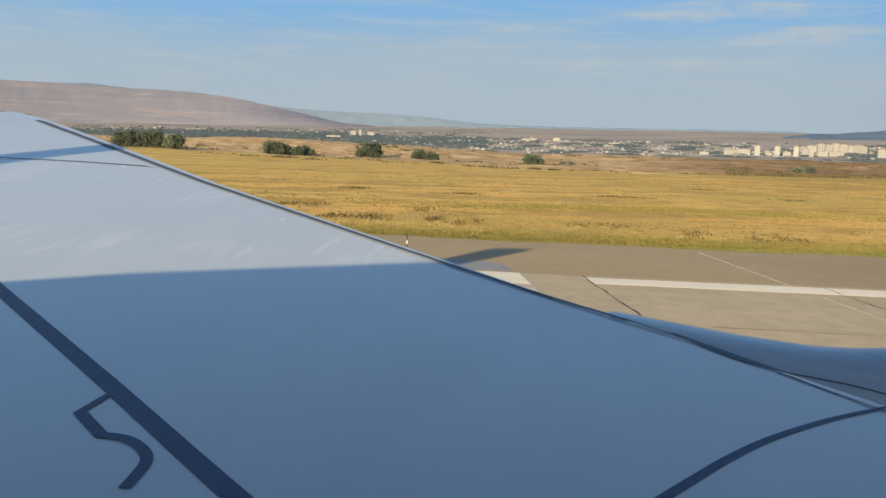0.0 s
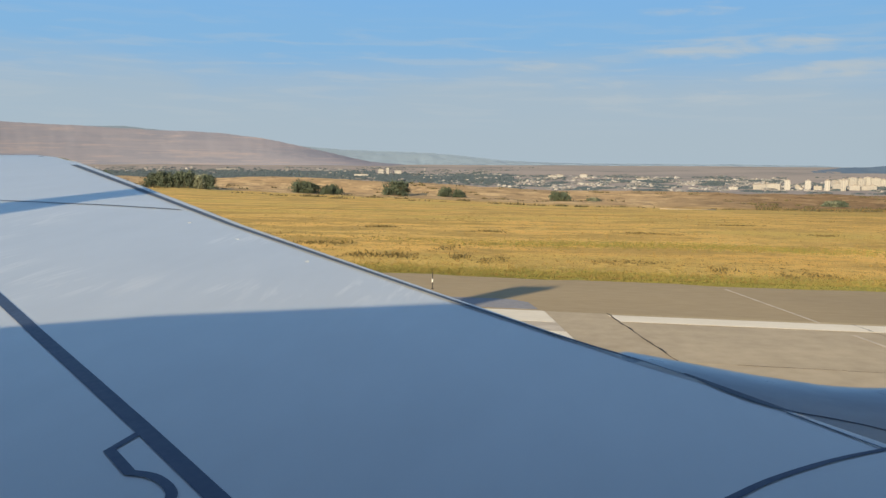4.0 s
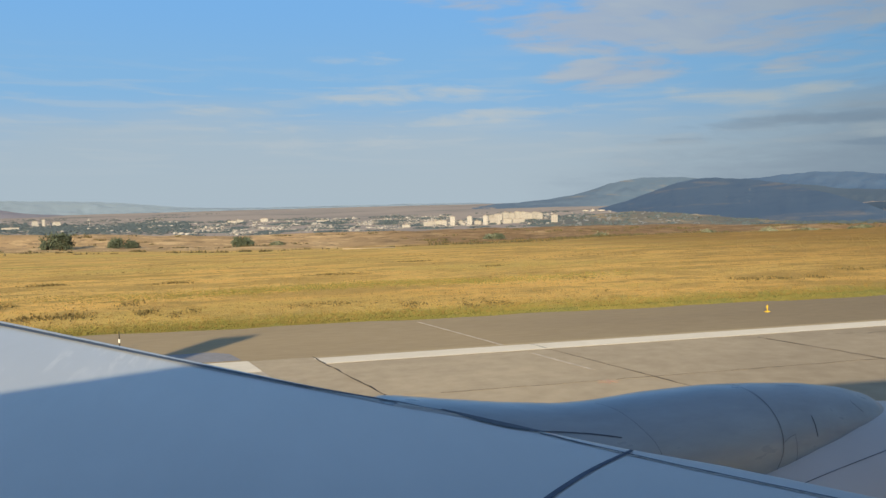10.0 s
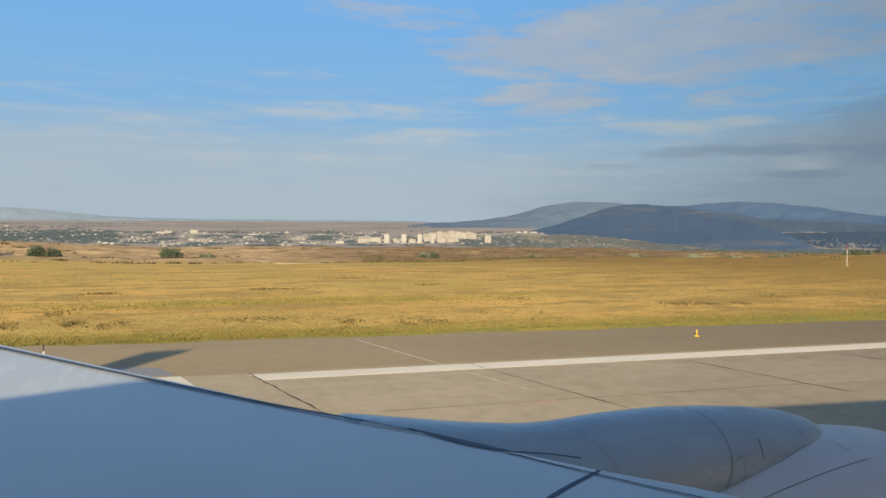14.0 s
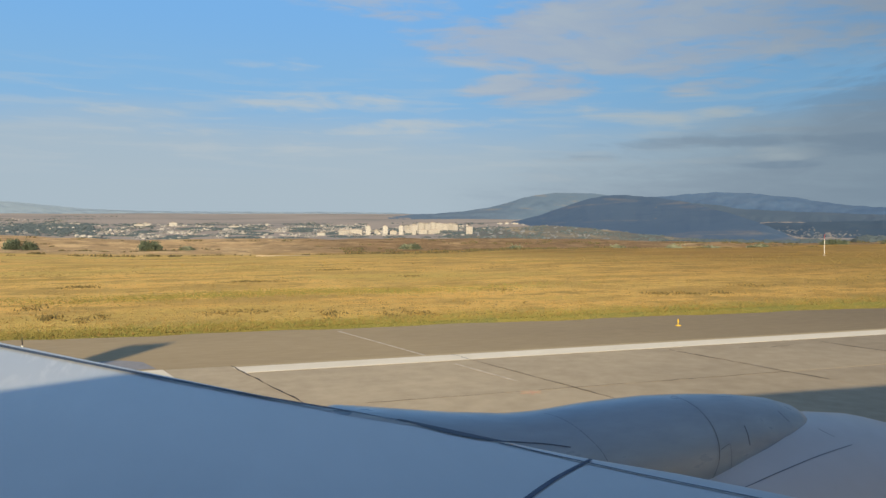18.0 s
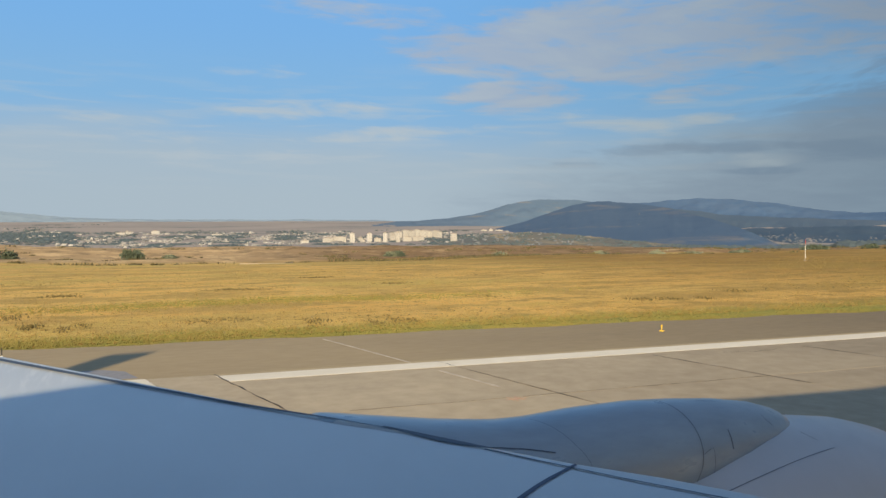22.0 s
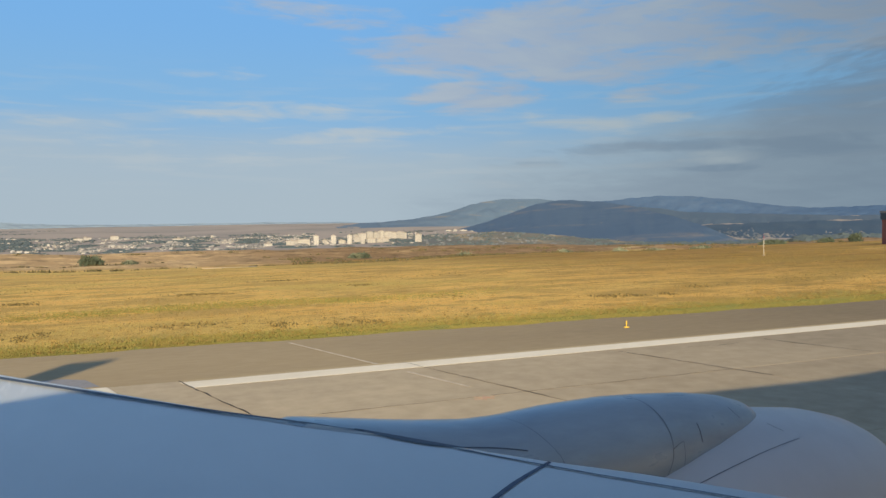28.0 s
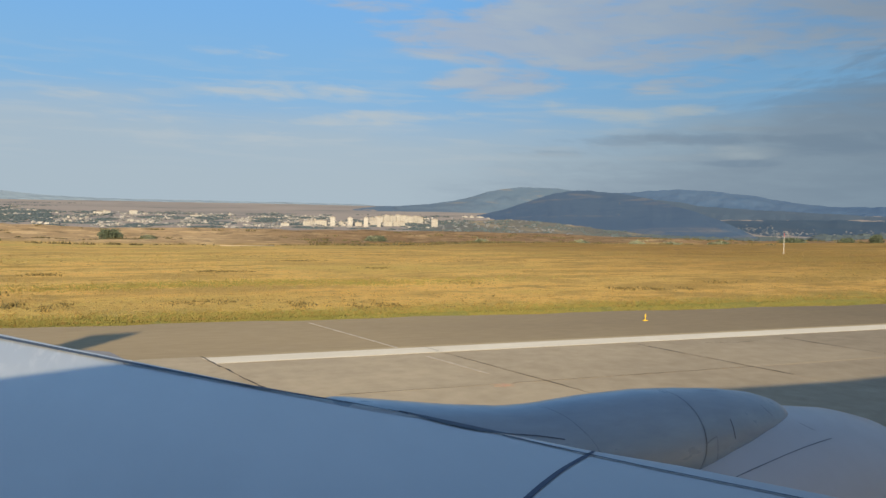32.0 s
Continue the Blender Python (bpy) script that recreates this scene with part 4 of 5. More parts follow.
def build_body():
    """Fuselage with cabin windows, fin and tailplane, which throw the shade seen on wing and ground."""
    root = pose(0, 0, 0, 0, 0, AXIS)
    cy, cz, r = -2.14, 3.85, 1.92
    bm = bmesh.new()
    st = [(-18.6, 0.2, 4.6), (-16.2, 0.6, 4.35), (-13.6, 1.05, 4.0), (-10.4, 1.5, 3.42), (-7.6, 1.80, 3.36), (-5.9, 1.88, 3.66), (-4.2, r, 3.82), (0.5, r, cz), (4, r, 3.70), (8, 1.88, 3.46), (13, 1.86, 3.36), (15, 1.74, 3.25), (16.8, 1.45, 3.1), (18.2, 0.95, 2.95), (19.2, 0.3, 2.8)]
    rings = [[bm.verts.new((s, cy + q * math.cos(2 * math.pi * i / 48), z + q * math.sin(2 * math.pi * i / 48))) for i in range(48)] for s, q, z in st]
    for a, b in zip(rings, rings[1:]):
        for i in range(48):
            bm.faces.new((a[i], a[(i + 1) % 48], b[(i + 1) % 48], b[i]))
    bm.faces.new(rings[0][::-1]), bm.faces.new(rings[-1])
    bmesh.ops.transform(bm, matrix=root, verts=bm.verts)
    fus = part("fuselage", bm, M_BODY, air, "pale grey painted fuselage", smooth=True)
    for k in range(-8, 8):
        s = k * 0.5 + 0.25
        bm = bmesh.new()
        ring = [bm.verts.new((s + 0.12 * math.cos(t) * (1 if abs(math.cos(t)) < 0.7 else 0.9), cy + math.sqrt(r * r - (0.45 + 0.17 * math.sin(t)) ** 2) + 0.006, cz + 0.45 + 0.17 * math.sin(t))) for t in [2 * math.pi * i / 16 for i in range(16)]]
        bm.faces.new(ring)
        bmesh.ops.transform(bm, matrix=root, verts=bm.verts)
        part("cabin_window", bm, M_GLASS, fus)

    def plate(name, corners, thick, label):
        bm = bmesh.new()
        a = [bm.verts.new(Vector(c) + Vector(thick)) for c in corners]
        b = [bm.verts.new(Vector(c) - Vector(thick)) for c in corners]
        bm.faces.new(a), bm.faces.new(b[::-1])
        for i in range(len(a)):
            j = (i + 1) % len(a)
            bm.faces.new((a[i], a[j], b[j], b[i]))
        bmesh.ops.bevel(bm, geom=bm.edges[:], offset=0.04, segments=2, affect="EDGES")
        bmesh.ops.transform(bm, matrix=root, verts=bm.verts)
        part(name, bm, M_BODY, air, label)

    plate("tail_fin", [(-11.8, cy, 4.4), (-13.9, cy, 7.6), (-14.3, cy, 8.9), (-13.65, cy, 10.78), (-14.9, cy, 10.78), (-15.0, cy, 9.1), (-15.4, cy, 8.2), (-16.4, cy, 4.3)], (0, 0.12, 0), "pale grey tail fin")
    for q in (-1, 1):
        plate("tailplane", [(-14.2, cy + q * 0.4, 4.4), (-17.2, cy + q * 5.6, 4.9), (-18.2, cy + q * 5.6, 4.9), (-17.4, cy + q * 0.2, 4.5)], (0, 0, 0.08), "grey tailplane")
    # landing gear on the near side and nose
    for name, s, y, rr in (("main_wheel", -2.6, cy + 2.5, 0.56), ("main_wheel", -2.6, cy + 3.15, 0.56), ("main_wheel", -2.6, cy - 2.5, 0.56), ("nose_wheel", 12.0, cy - 0.2, 0.36), ("nose_wheel", 12.0, cy + 0.2, 0.36)):
        bm = bmesh.new()
        lathe(bm, [(rr * 0.5, -0.16), (rr * 0.9, -0.17), (rr, -0.1), (rr, 0.1), (rr * 0.9, 0.17), (rr * 0.5, 0.16)], 24, root @ Matrix.Translation((s, y, rr)) @ pose(0, 0, 0, 90, 0, 0))
        part(name, bm, M_DARK, air)
    for s, y in ((-2.6, cy + 2.82), (-2.6, cy - 2.5), (12.0, cy)):
        bm = bmesh.new()
        lathe(bm, [(0.1, 0.45), (0.1, 2.3)], 12, root @ Matrix.Translation((s, y, 0)))
        part("gear_strut", bm, M_SLAT, air)


build_body()


# ---- field things ----
def edge_light(x, y):
    t = thing("runway_edge_light", "small yellow runway edge light on the asphalt shoulder", "lamp", pose(x, y, -0.004) @ Matrix.Diagonal((0.56, 0.56, 0.50, 1)))
    bm = bmesh.new()
    lathe(bm, [(0.17, 0), (0.17, 0.02), (0.14, 0.05), (0.06, 0.06)], 20)
    part("base", bm, M_YELLOW, t)
    bm = bmesh.new()
    lathe(bm, [(0.022, 0.05), (0.022, 0.24)], 12)
    part("stem", bm, M_YELLOW, t)
    bm = bmesh.new()
    lathe(bm, [(0.03, 0.22), (0.042, 0.25), (0.042, 0.30), (0.03, 0.33)], 16)
    part("lamp_body", bm, M_YELLOW, t)
    bm = bmesh.new()
    lathe(bm, [(0.04, 0.33), (0.042, 0.38), (0.03, 0.43), (0.0, 0.45)], 16)
    part("lens", bm, M_YELLOW, t)


edge_light(15.45, 22.35)


def marker_post(x, y):
    t = thing("marker_post", "thin dark marker rod with a white collar on the asphalt shoulder", "post", pose(x, y, -0.006))
    bm = bmesh.new()
    lathe(bm, [(0.05, 0), (0.05, 0.015), (0.014, 0.02), (0.014, 0.50), (0.008, 0.52)], 12)
    part("rod", bm, M_DARK, t)
    bm = bmesh.new()
    lathe(bm, [(0.018, 0.20), (0.026, 0.21), (0.026, 0.30), (0.018, 0.31)], 12)
    part("collar", bm, M_MASTWHITE, t, "white collar")


marker_post(-4.2, 22.6)


def at(az, d):
    x, y = d * math.sin(radians(az)), d * math.cos(radians(az))
    return x, y, height(x, y)


def build_bush(az, d, wide, high, label, grey=0.0, trunk=False, seed=0):
    """Scrub or small tree: stems that fork, with leaf sprays round their tips."""
    rnd = random.Random(seed)
    x, y, z = at(az, d)
    t = thing("bush" if not trunk else "tree", label, "bush" if not trunk else "tree", pose(x, y, z - 0.05), group="scrub on the field edge")
    bm = bmesh.new()
    tips = []
    n = max(6, int(wide * 2.8))
    for i in range(n):
        bx = rnd.uniform(-0.42, 0.42) * wide
        hh = high * (1 - (abs(bx) / wide * 1.5) ** 2 * 0.55) * rnd.uniform(0.65, 1.0)
        if wide > 15:  # a thicket of several rounded shrubs, tallest towards one end
            hh *= min(1.0, 0.72 + 0.55 * abs(math.sin(bx * 0.42 + 0.8)) - 0.012 * (bx + 4) * (1 if bx > -4 else 2))
        by = rnd.uniform(-0.3, 0.3) * min(wide, 4)
        p0 = Vector((bx * (0.25 if trunk else 0.8), by * 0.7, 0))
        p1 = Vector((bx, by, hh * 0.62))
        for a, b, r0, r1 in ((p0, p1, 0.09, 0.05), (p1, p1 + Vector((rnd.uniform(-0.6, 0.6), rnd.uniform(-0.5, 0.5), hh * 0.3)), 0.05, 0.02)):
            q = (b - a).to_track_quat("Z", "Y").to_matrix().to_4x4()
            lathe(bm, [(r0, 0), (r1, (b - a).length)], 6, Matrix.Translation(a) @ q)
        for k in range(6):
            tips.append(((noise.noise((bx * 0.5, seed, 2.0)) + 0.5) * 0.9, p1 + Vector((rnd.uniform(-0.9, 0.9), rnd.uniform(-0.8, 0.8), rnd.uniform(-0.5, 0.36) * hh))))
    tagged(part("stems", bm, M_BARK, t), kind="stuff")
    for mat, share, nm in ((M_LEAF, 1 - grey, "crown"), (M_LEAFGREY, grey, "silver_foliage")):
        if share <= 0:
            continue
        verts, faces = [], []
        for where, tip in tips:
            if grey and (where < grey) != (nm == "silver_foliage"):
                continue
            for _ in range(46):
                c = tip + Vector((rnd.gauss(0, 0.42), rnd.gauss(0, 0.42), rnd.gauss(0, 0.34)))
                if c.z < 0.05:
                    c.z = rnd.uniform(0.05, 0.4)
                e = Euler((rnd.uniform(0, 6.3), rnd.uniform(0, 6.3), rnd.uniform(0, 6.3))).to_matrix()
                s = rnd.uniform(0.10, 0.24)
                b0 = len(verts)
                for q in ((-1, -0.5, 0), (1, -0.5, 0.2), (0.9, 0.6, 0), (-0.9, 0.5, 0.25)):
                    verts.append(tuple(c + e @ (Vector(q) * s)))
                faces.append((b0, b0 + 1, b0 + 2, b0 + 3))
        raw(nm, verts, faces, mat, t)


build_bush(-29.6, 238, 25, 5.0, "wide dark green scrub thicket with silvery shrubs", 0.18, seed=1)
build_bush(-35.6, 240, 10, 3.4, "dark green scrub clump below the mound", seed=2)
build_bush(-34.4, 241, 3.6, 4.4, "single dark rounded tree beside the scrub", trunk=True, seed=3)
build_bush(-21.0, 236, 8, 3.8, "rounded olive bush on the dry field", seed=4)
build_bush(-19.1, 236, 5, 2.6, "low straggly bush on the dry field", 0.3, seed=5)
build_bush(-14.4, 234, 7.2, 4.6, "leaning dark green bush on the dry field", seed=6)
build_bush(-10.75, 232, 2.2, 3.4, "narrow upright dark bush", trunk=True, seed=7)
build_bush(-9.75, 232, 2.0, 2.4, "small dark bush beside a taller one", seed=8)
build_bush(-2.45, 226, 4.6, 2.9, "dark rounded bush on the dry field", seed=9)
build_bush(-0.2, 226, 3.0, 0.5, "low brown scrub on the dry field", 0.4, seed=10)
build_bush(15.7, 226, 4.6, 1.4, "low dark bush near the field edge", 0.3, seed=11)
build_bush(23.3, 226, 3.2, 1.1, "low dark bush near the field edge", 0.35, seed=12)
build_bush(34.5, 230, 2.6, 0.8, "small dusty bush near the field edge", 0.5, seed=13)
build_bush(37.0, 230, 3.4, 0.7, "small dusty bush near the field edge", 0.5, seed=14)
build_bush(44.6, 250, 9.0, 2.2, "low green scrub beside the mast", seed=15)
build_bush(49.6, 300, 5.0, 3.6, "dark round tree beyond the field", trunk=True, seed=16)
build_bush(-40.2, 240, 12, 2.0, "low green scrub under the sandy mound", seed=17)
build_bush(30.5, 236, 2.2, 0.6, "small dusty bush near the field edge", 0.5, seed=22)
build_bush(40.0, 240, 7.0, 1.1, "low dusty scrub on the dry field", 0.4, seed=23)
build_bush(47.8, 270, 3.0, 1.6, "small dark tree beyond the field", trunk=True, seed=24)


def build_mast():
    x, y, z = at(44.0, 88)
    t = thing("marker_mast", "thin red and white banded mast on the field", "mast", pose(x, y, z))
    for i in range(5):
        bm = bmesh.new()
        lathe(bm, [(0.022, i * 0.43), (0.021, i * 0.43 + 0.43)], 12)
        part("band", bm, M_RED if i == 4 else M_MASTWHITE, t, "red band" if i == 4 else "white band")
    bm = bmesh.new()
    lathe(bm, [(0.16, -0.3), (0.16, 0.06), (0.08, 0.1)], 12)
    part("footing", bm, M_CONCRETE_FAR, t)


build_mast()


def build_brick_hut():
    x, y, z = at(52.4, 150)
    t = thing("brick_building", "red brick hut with a pale flat roof band by the field", "building", pose(x, y, z, 0, 0, -35))
    bm = bmesh.new()
    box(bm, -3, 3, -2.5, 2.5, -0.5, 4.0, 0.03)
    part("wall", bm, M_BRICKWALL, t)
    bm = bmesh.new()
    box(bm, -3.2, 3.2, -2.7, 2.7, 4.0, 5.1, 0.05)
    part("roof_band", bm, M_TOWNTREE, t, "dark green roof fascia")
    bm = bmesh.new()
    box(bm, -3.3, 3.3, -2.8, 2.8, 5.1, 5.5, 0.05)
    part("roof", bm, M_PANELWALL, t, "pale flat roof")
    bm = bmesh.new()
    box(bm, -1.2, 0.2, -2.56, -2.45, 1.2, 2.8)
    part("window", bm, M_PANE, t)


build_brick_hut()


# ---- town in the valley ----
def apartment(az, d, w, deep, h, mat, label, turn=0.0):
    x, y, z = at(az, d)
    t = thing("apartment_building", label, "building", pose(x, y, z - 2, 0, 0, -az + turn), group="apartment blocks of the town")
    bm = bmesh.new()
    box(bm, -w / 2, w / 2, -deep / 2, deep / 2, 0, h + 2)
    part("wall", bm, mat, t)
    bm = bmesh.new()
    box(bm, -w / 2 - 0.5, w / 2 + 0.5, -deep / 2 - 0.5, deep / 2 + 0.5, h + 2, h + 3)
    box(bm, -2.5, 2.5, -2, 2, h + 3, h + 6)
    part("roof", bm, M_FARROOF, t)
    bm = bmesh.new()
    cols = max(2, int(w / 5))
    for k in range(cols):
        cx = -w / 2 + (k + 0.5) * w / cols
        for q in range(int(h / 3)):
            box(bm, cx - 1.0, cx + 1.0, -deep / 2 - 0.12, -deep / 2 + 0.05, 3 + q * 3.0, 4.4 + q * 3.0)
    tagged(part("window_panes", bm, M_PANE, t), kind="stuff")


for az, h, w in ((12.6, 30, 16), (13.85, 29, 16), (15.0, 30, 14), (15.95, 31, 13), (20.0, 28, 21)):
    apartment(az, 2560, w, 16, h, M_WHITEWALL if az < 15.5 else M_PANELWALL, "tall pale tower block in the town")
for az, d, h, w in ((10.9, 2600, 15, 38), (11.75, 2600, 17, 42), (13.2, 2620, 13, 18), (14.4, 2600, 12, 26), (15.45, 2800, 22, 24), (15.95, 2850, 25, 30), (16.45, 2860, 30, 26), (16.9, 2870, 27, 28), (17.3, 2880, 31, 22), (17.75, 2890, 28, 30), (18.2, 2900, 24, 26), (18.6, 2900, 26, 26), (18.95, 2890, 22, 20), (15.55, 2680, 18, 22), (16.6, 2620, 14, 30), (17.15, 2640, 13, 30), (17.6, 2640, 14, 24)):
    apartment(az, d, w, 14, h, M_PANELWALL, "long cream panel apartment block in the town", random.uniform(-12, 12))
for az, d, h, w in ((-15.6, 3650, 20, 24), (-15.1, 3650, 26, 12), (-14.4, 3680, 14, 40), (-3.15, 3350, 8, 34), (-2.75, 3345, 13, 12), (-2.55, 3345, 10, 14), (-0.95, 3360, 14, 30), (-17.0, 3400, 8, 60), (9.2, 2560, 9, 26), (22.2, 3500, 4, 24), (22.7, 3500, 6, 16), (23.3, 3510, 4, 30), (3.1, 3200, 7, 40), (-26.5, 4000, 7, 90)):
    apartment(az, d, w, 16, h, M_WHITEWALL, "low white block on the edge of the town", random.uniform(-10, 10))


def build_town():
    rnd = random.Random(5)
    verts, faces = [], []

    def gable(x, y, z, w, l, h, rot):
        c, s = math.cos(rot), math.sin(rot)
        b = len(verts)
        for px, py, pz in ((-w, -l, 0), (w, -l, 0), (w, l, 0), (-w, l, 0), (-w, -l, h), (w, -l, h), (w, l, h), (-w, l, h), (0, -l, h * 1.5), (0, l, h * 1.5)):
            verts.append((x + c * px - s * py, y + s * px + c * py, z - 1 + pz))
        for f in ((0, 1, 5, 4), (1, 2, 6, 5), (2, 3, 7, 6), (3, 0, 4, 7), (4, 5, 8), (6, 7, 9), (5, 6, 9, 8), (7, 4, 8, 9)):
            faces.append(tuple(b + i for i in f))

    count = 0
    while count < 2400:
        az = rnd.gauss(3, 9.5)
        d = rnd.triangular(2350, 3700, 2600)
        if az < -7:
            d += 500
        if noise.noise((az * 0.55, d * 0.006, 3.0)) < 0.08:
            continue
        count += 1
        x, y, z = at(az, d)
        k = rnd.choice((0.5, 0.6, 0.7, 0.8, 1.2))
        gable(x, y, z, k * rnd.uniform(2, 5), k * rnd.uniform(3, 7), k * rnd.uniform(2.5, 5), rnd.uniform(0, 3.1))
    for _ in range(70):
        az, d = rnd.uniform(-45, -18), rnd.uniform(3600, 4200)
        x, y, z = at(az, d)
        gable(x, y, z, rnd.uniform(3, 7), rnd.uniform(4, 12), rnd.uniform(3.5, 6), rnd.uniform(0, 3.1))
    o = raw("town_houses", verts, faces, M_HOUSE)
    tagged(o, "many small pale houses spread over the valley", "houses", kind="stuff")
    # trees between the houses and the dark belt along the river
    verts, faces = [], []
    ico = [(0, 0, 1), (0.89, 0, 0.45), (0.28, 0.85, 0.45), (-0.72, 0.53, 0.45), (-0.72, -0.53, 0.45), (0.28, -0.85, 0.45), (0.6, 0.5, -0.6), (-0.5, 0.6, -0.6), (-0.5, -0.6, -0.6), (0.6, -0.5, -0.6)]
    tri = [(0, 1, 2), (0, 2, 3), (0, 3, 4), (0, 4, 5), (0, 5, 1), (1, 6, 2), (2, 7, 3), (3, 8, 4), (4, 8, 5), (5, 9, 1), (2, 6, 7), (3, 7, 8), (5, 8, 9), (1, 9, 6)]

    def clump(x, y, z, s):
        b = len(verts)
        for p in ico:
            verts.append((x + p[0] * s * rnd.uniform(1.0, 2.6), y + p[1] * s * rnd.uniform(1.0, 2.2), z + (p[2] + 0.3) * s * rnd.uniform(0.35, 0.75)))
        faces.extend(tuple(b + i for i in f) for f in tri)

    count = 0
    while count < 5200:
        az = rnd.gauss(4, 10)
        d = rnd.triangular(2300, 3700, 2550) + (450 if az < -7 else 0)
        if noise.noise((az * 0.4, d * 0.005, 8.0)) < 0.0:
            continue
        count += 1
        clump(*at(az, d), rnd.uniform(2.5, 5.5))
    for _ in range(11000):
        az = rnd.uniform(-52, -6)
        d = rnd.gauss(3560, 230) if az < -16 else rnd.gauss(3250, 220)
        clump(*at(az, d), rnd.uniform(3, 6.5))
    for d0 in (3950, 4130, 4300, 4450):
        for _ in range(700):
            az = rnd.uniform(-52, -4)
            if noise.noise((az * 0.22, d0 * 0.01, 2.0)) > 0.05:
                clump(*at(az, d0 + rnd.gauss(0, 12)), rnd.uniform(2, 4))
    for _ in range(900):
        az, d = rnd.uniform(19, 27), rnd.gauss(2700, 250)
        clump(*at(az, d), rnd.uniform(2.5, 5))
    for _ in range(2500):
        az, d = rnd.uniform(34, 56), rnd.uniform(1700, 2350)
        clump(*at(az, d), rnd.uniform(3, 7))
    for _ in range(240):
        az, d = rnd.uniform(46, 54), rnd.gauss(420, 30)
        x, y, z = at(az, d)
        clump(x, y, -8.5, rnd.uniform(1.5, 2.6))
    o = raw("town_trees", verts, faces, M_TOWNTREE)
    tagged(o, "dark green tree belts between the houses, haze put into their colour", "trees", kind="stuff")


build_town()


def build_hill(name, label, crest, d0, d1, mat, base=-0.4, rough=0.08, seed=0.0, spur=1.0, feet=None, tops=None):
    """A ridge from its foot at d0 to its crest at d1, with spurs and gullies; crest gives (azimuth, elevation)."""
    azs = [a for a, _ in crest]
    els = [e for _, e in crest]
    n, k = int((azs[-1] - azs[0]) / 0.15), 22
    verts, faces = [], []
    for i in range(n + 1):
        az = azs[0] + (azs[-1] - azs[0]) * i / n
        top = lerp_table(az, azs, els) + rough * noise.noise((az * 0.6, seed, 0)) + rough * 0.5 * noise.noise((az * 2.0, seed, 3))
        foot, peak = d0, d1
        if tops:
            peak = lerp_table(az, [a for a, _ in tops], [q for _, q in tops])
        if feet:
            foot = lerp_table(az, [a for a, _ in feet], [q for _, q in feet])
            gx, gy, gz = at(az, foot)
            base = math.degrees(math.atan2(gz - 3.7, foot)) - 0.06
        for j in range(k + 1):
            t = j / k
            d = foot + (peak - foot) * t
            el = base + (top - base) * t ** 0.85 + (0.13 * noise.noise((az * 0.8, t * 3, seed)) + 0.07 * noise.noise((az * 2.4, t * 7, seed)) + 0.02 * noise.noise((az * 3, t * 15, seed))) * math.sin(math.pi * t) * spur
            x, y = d * math.sin(radians(az)), d * math.cos(radians(az))
            verts.append((x, y, 3.7 + d * math.tan(radians(el))))
    for i in range(n):
        for j in range(k):
            a = i * (k + 1) + j
            faces.append((a, a + k + 1, a + k + 2, a + 1))
    o = raw(name, verts, faces, mat, smooth=True)
    tagged(o, label, "hill", kind="structure")
    return lambda az, t: verts[int(min(n, max(0, (az - azs[0]) / (azs[-1] - azs[0]) * n))) * (k + 1) + int(min(k, max(0, t * k)))]


# The far ridges get their haze from the hill colours alone.
build_hill("backdrop_hill_pale", "pale blue distant hills, haze mixed into their colour", [(-60, 2.2), (-40, 2.3), (-33.3, 2.5), (-29, 2.1), (-24, 1.5), (-18.4, 1.06), (-14.5, 0.95), (-11, 0.8), (-8.8, 0.58), (-6.0, 0.30), (-2, 0.19), (4, 0.16), (9, 0.15), (14, 0.10), (20, -0.1)], 4850, 4930, M_HILLPALE, rough=0.05, seed=9)
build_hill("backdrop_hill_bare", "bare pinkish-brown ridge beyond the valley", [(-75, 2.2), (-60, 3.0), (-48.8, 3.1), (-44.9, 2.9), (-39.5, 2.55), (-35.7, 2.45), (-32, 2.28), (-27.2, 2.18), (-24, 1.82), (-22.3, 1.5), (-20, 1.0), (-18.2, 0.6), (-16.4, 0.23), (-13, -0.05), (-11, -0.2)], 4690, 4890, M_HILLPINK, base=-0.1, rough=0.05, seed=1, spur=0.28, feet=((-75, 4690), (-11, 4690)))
build_hill("backdrop_ridge_far", "far ridge under cloud, blue haze mixed into its colour", [(27, -0.5), (29, 0.4), (31, 1.0), (32.7, 1.2), (34.7, 1.36), (36.9, 1.50), (39.4, 1.45), (41.9, 1.16), (44.6, 0.70), (47, 0.47), (51, 0.5), (60, 0.7), (75, 0.6)], 4500, 4880, M_HILLFAR, base=-0.5, seed=2)
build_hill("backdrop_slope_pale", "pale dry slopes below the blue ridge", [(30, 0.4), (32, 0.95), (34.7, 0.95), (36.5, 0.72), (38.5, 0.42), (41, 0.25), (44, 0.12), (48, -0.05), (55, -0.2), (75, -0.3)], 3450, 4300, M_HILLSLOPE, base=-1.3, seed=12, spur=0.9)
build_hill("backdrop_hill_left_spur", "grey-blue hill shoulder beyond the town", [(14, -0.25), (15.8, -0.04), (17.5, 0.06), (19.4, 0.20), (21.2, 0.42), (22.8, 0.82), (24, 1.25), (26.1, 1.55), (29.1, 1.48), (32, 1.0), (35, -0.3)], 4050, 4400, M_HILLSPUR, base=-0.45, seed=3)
# Added foothill covers the plain; its colour carries the cloud shadow.
foothill = build_hill("backdrop_foothill", "low foothills added beneath the ridge, cloud shadow put into their colour", [(33, -1.95), (36, -1.2), (39, -0.66), (43, -0.50), (47, -0.42), (52, -0.4), (60, -0.4), (75, -0.4)], 2300, 3500, M_FOOTHILL, base=-1.98, seed=14, spur=0.8)
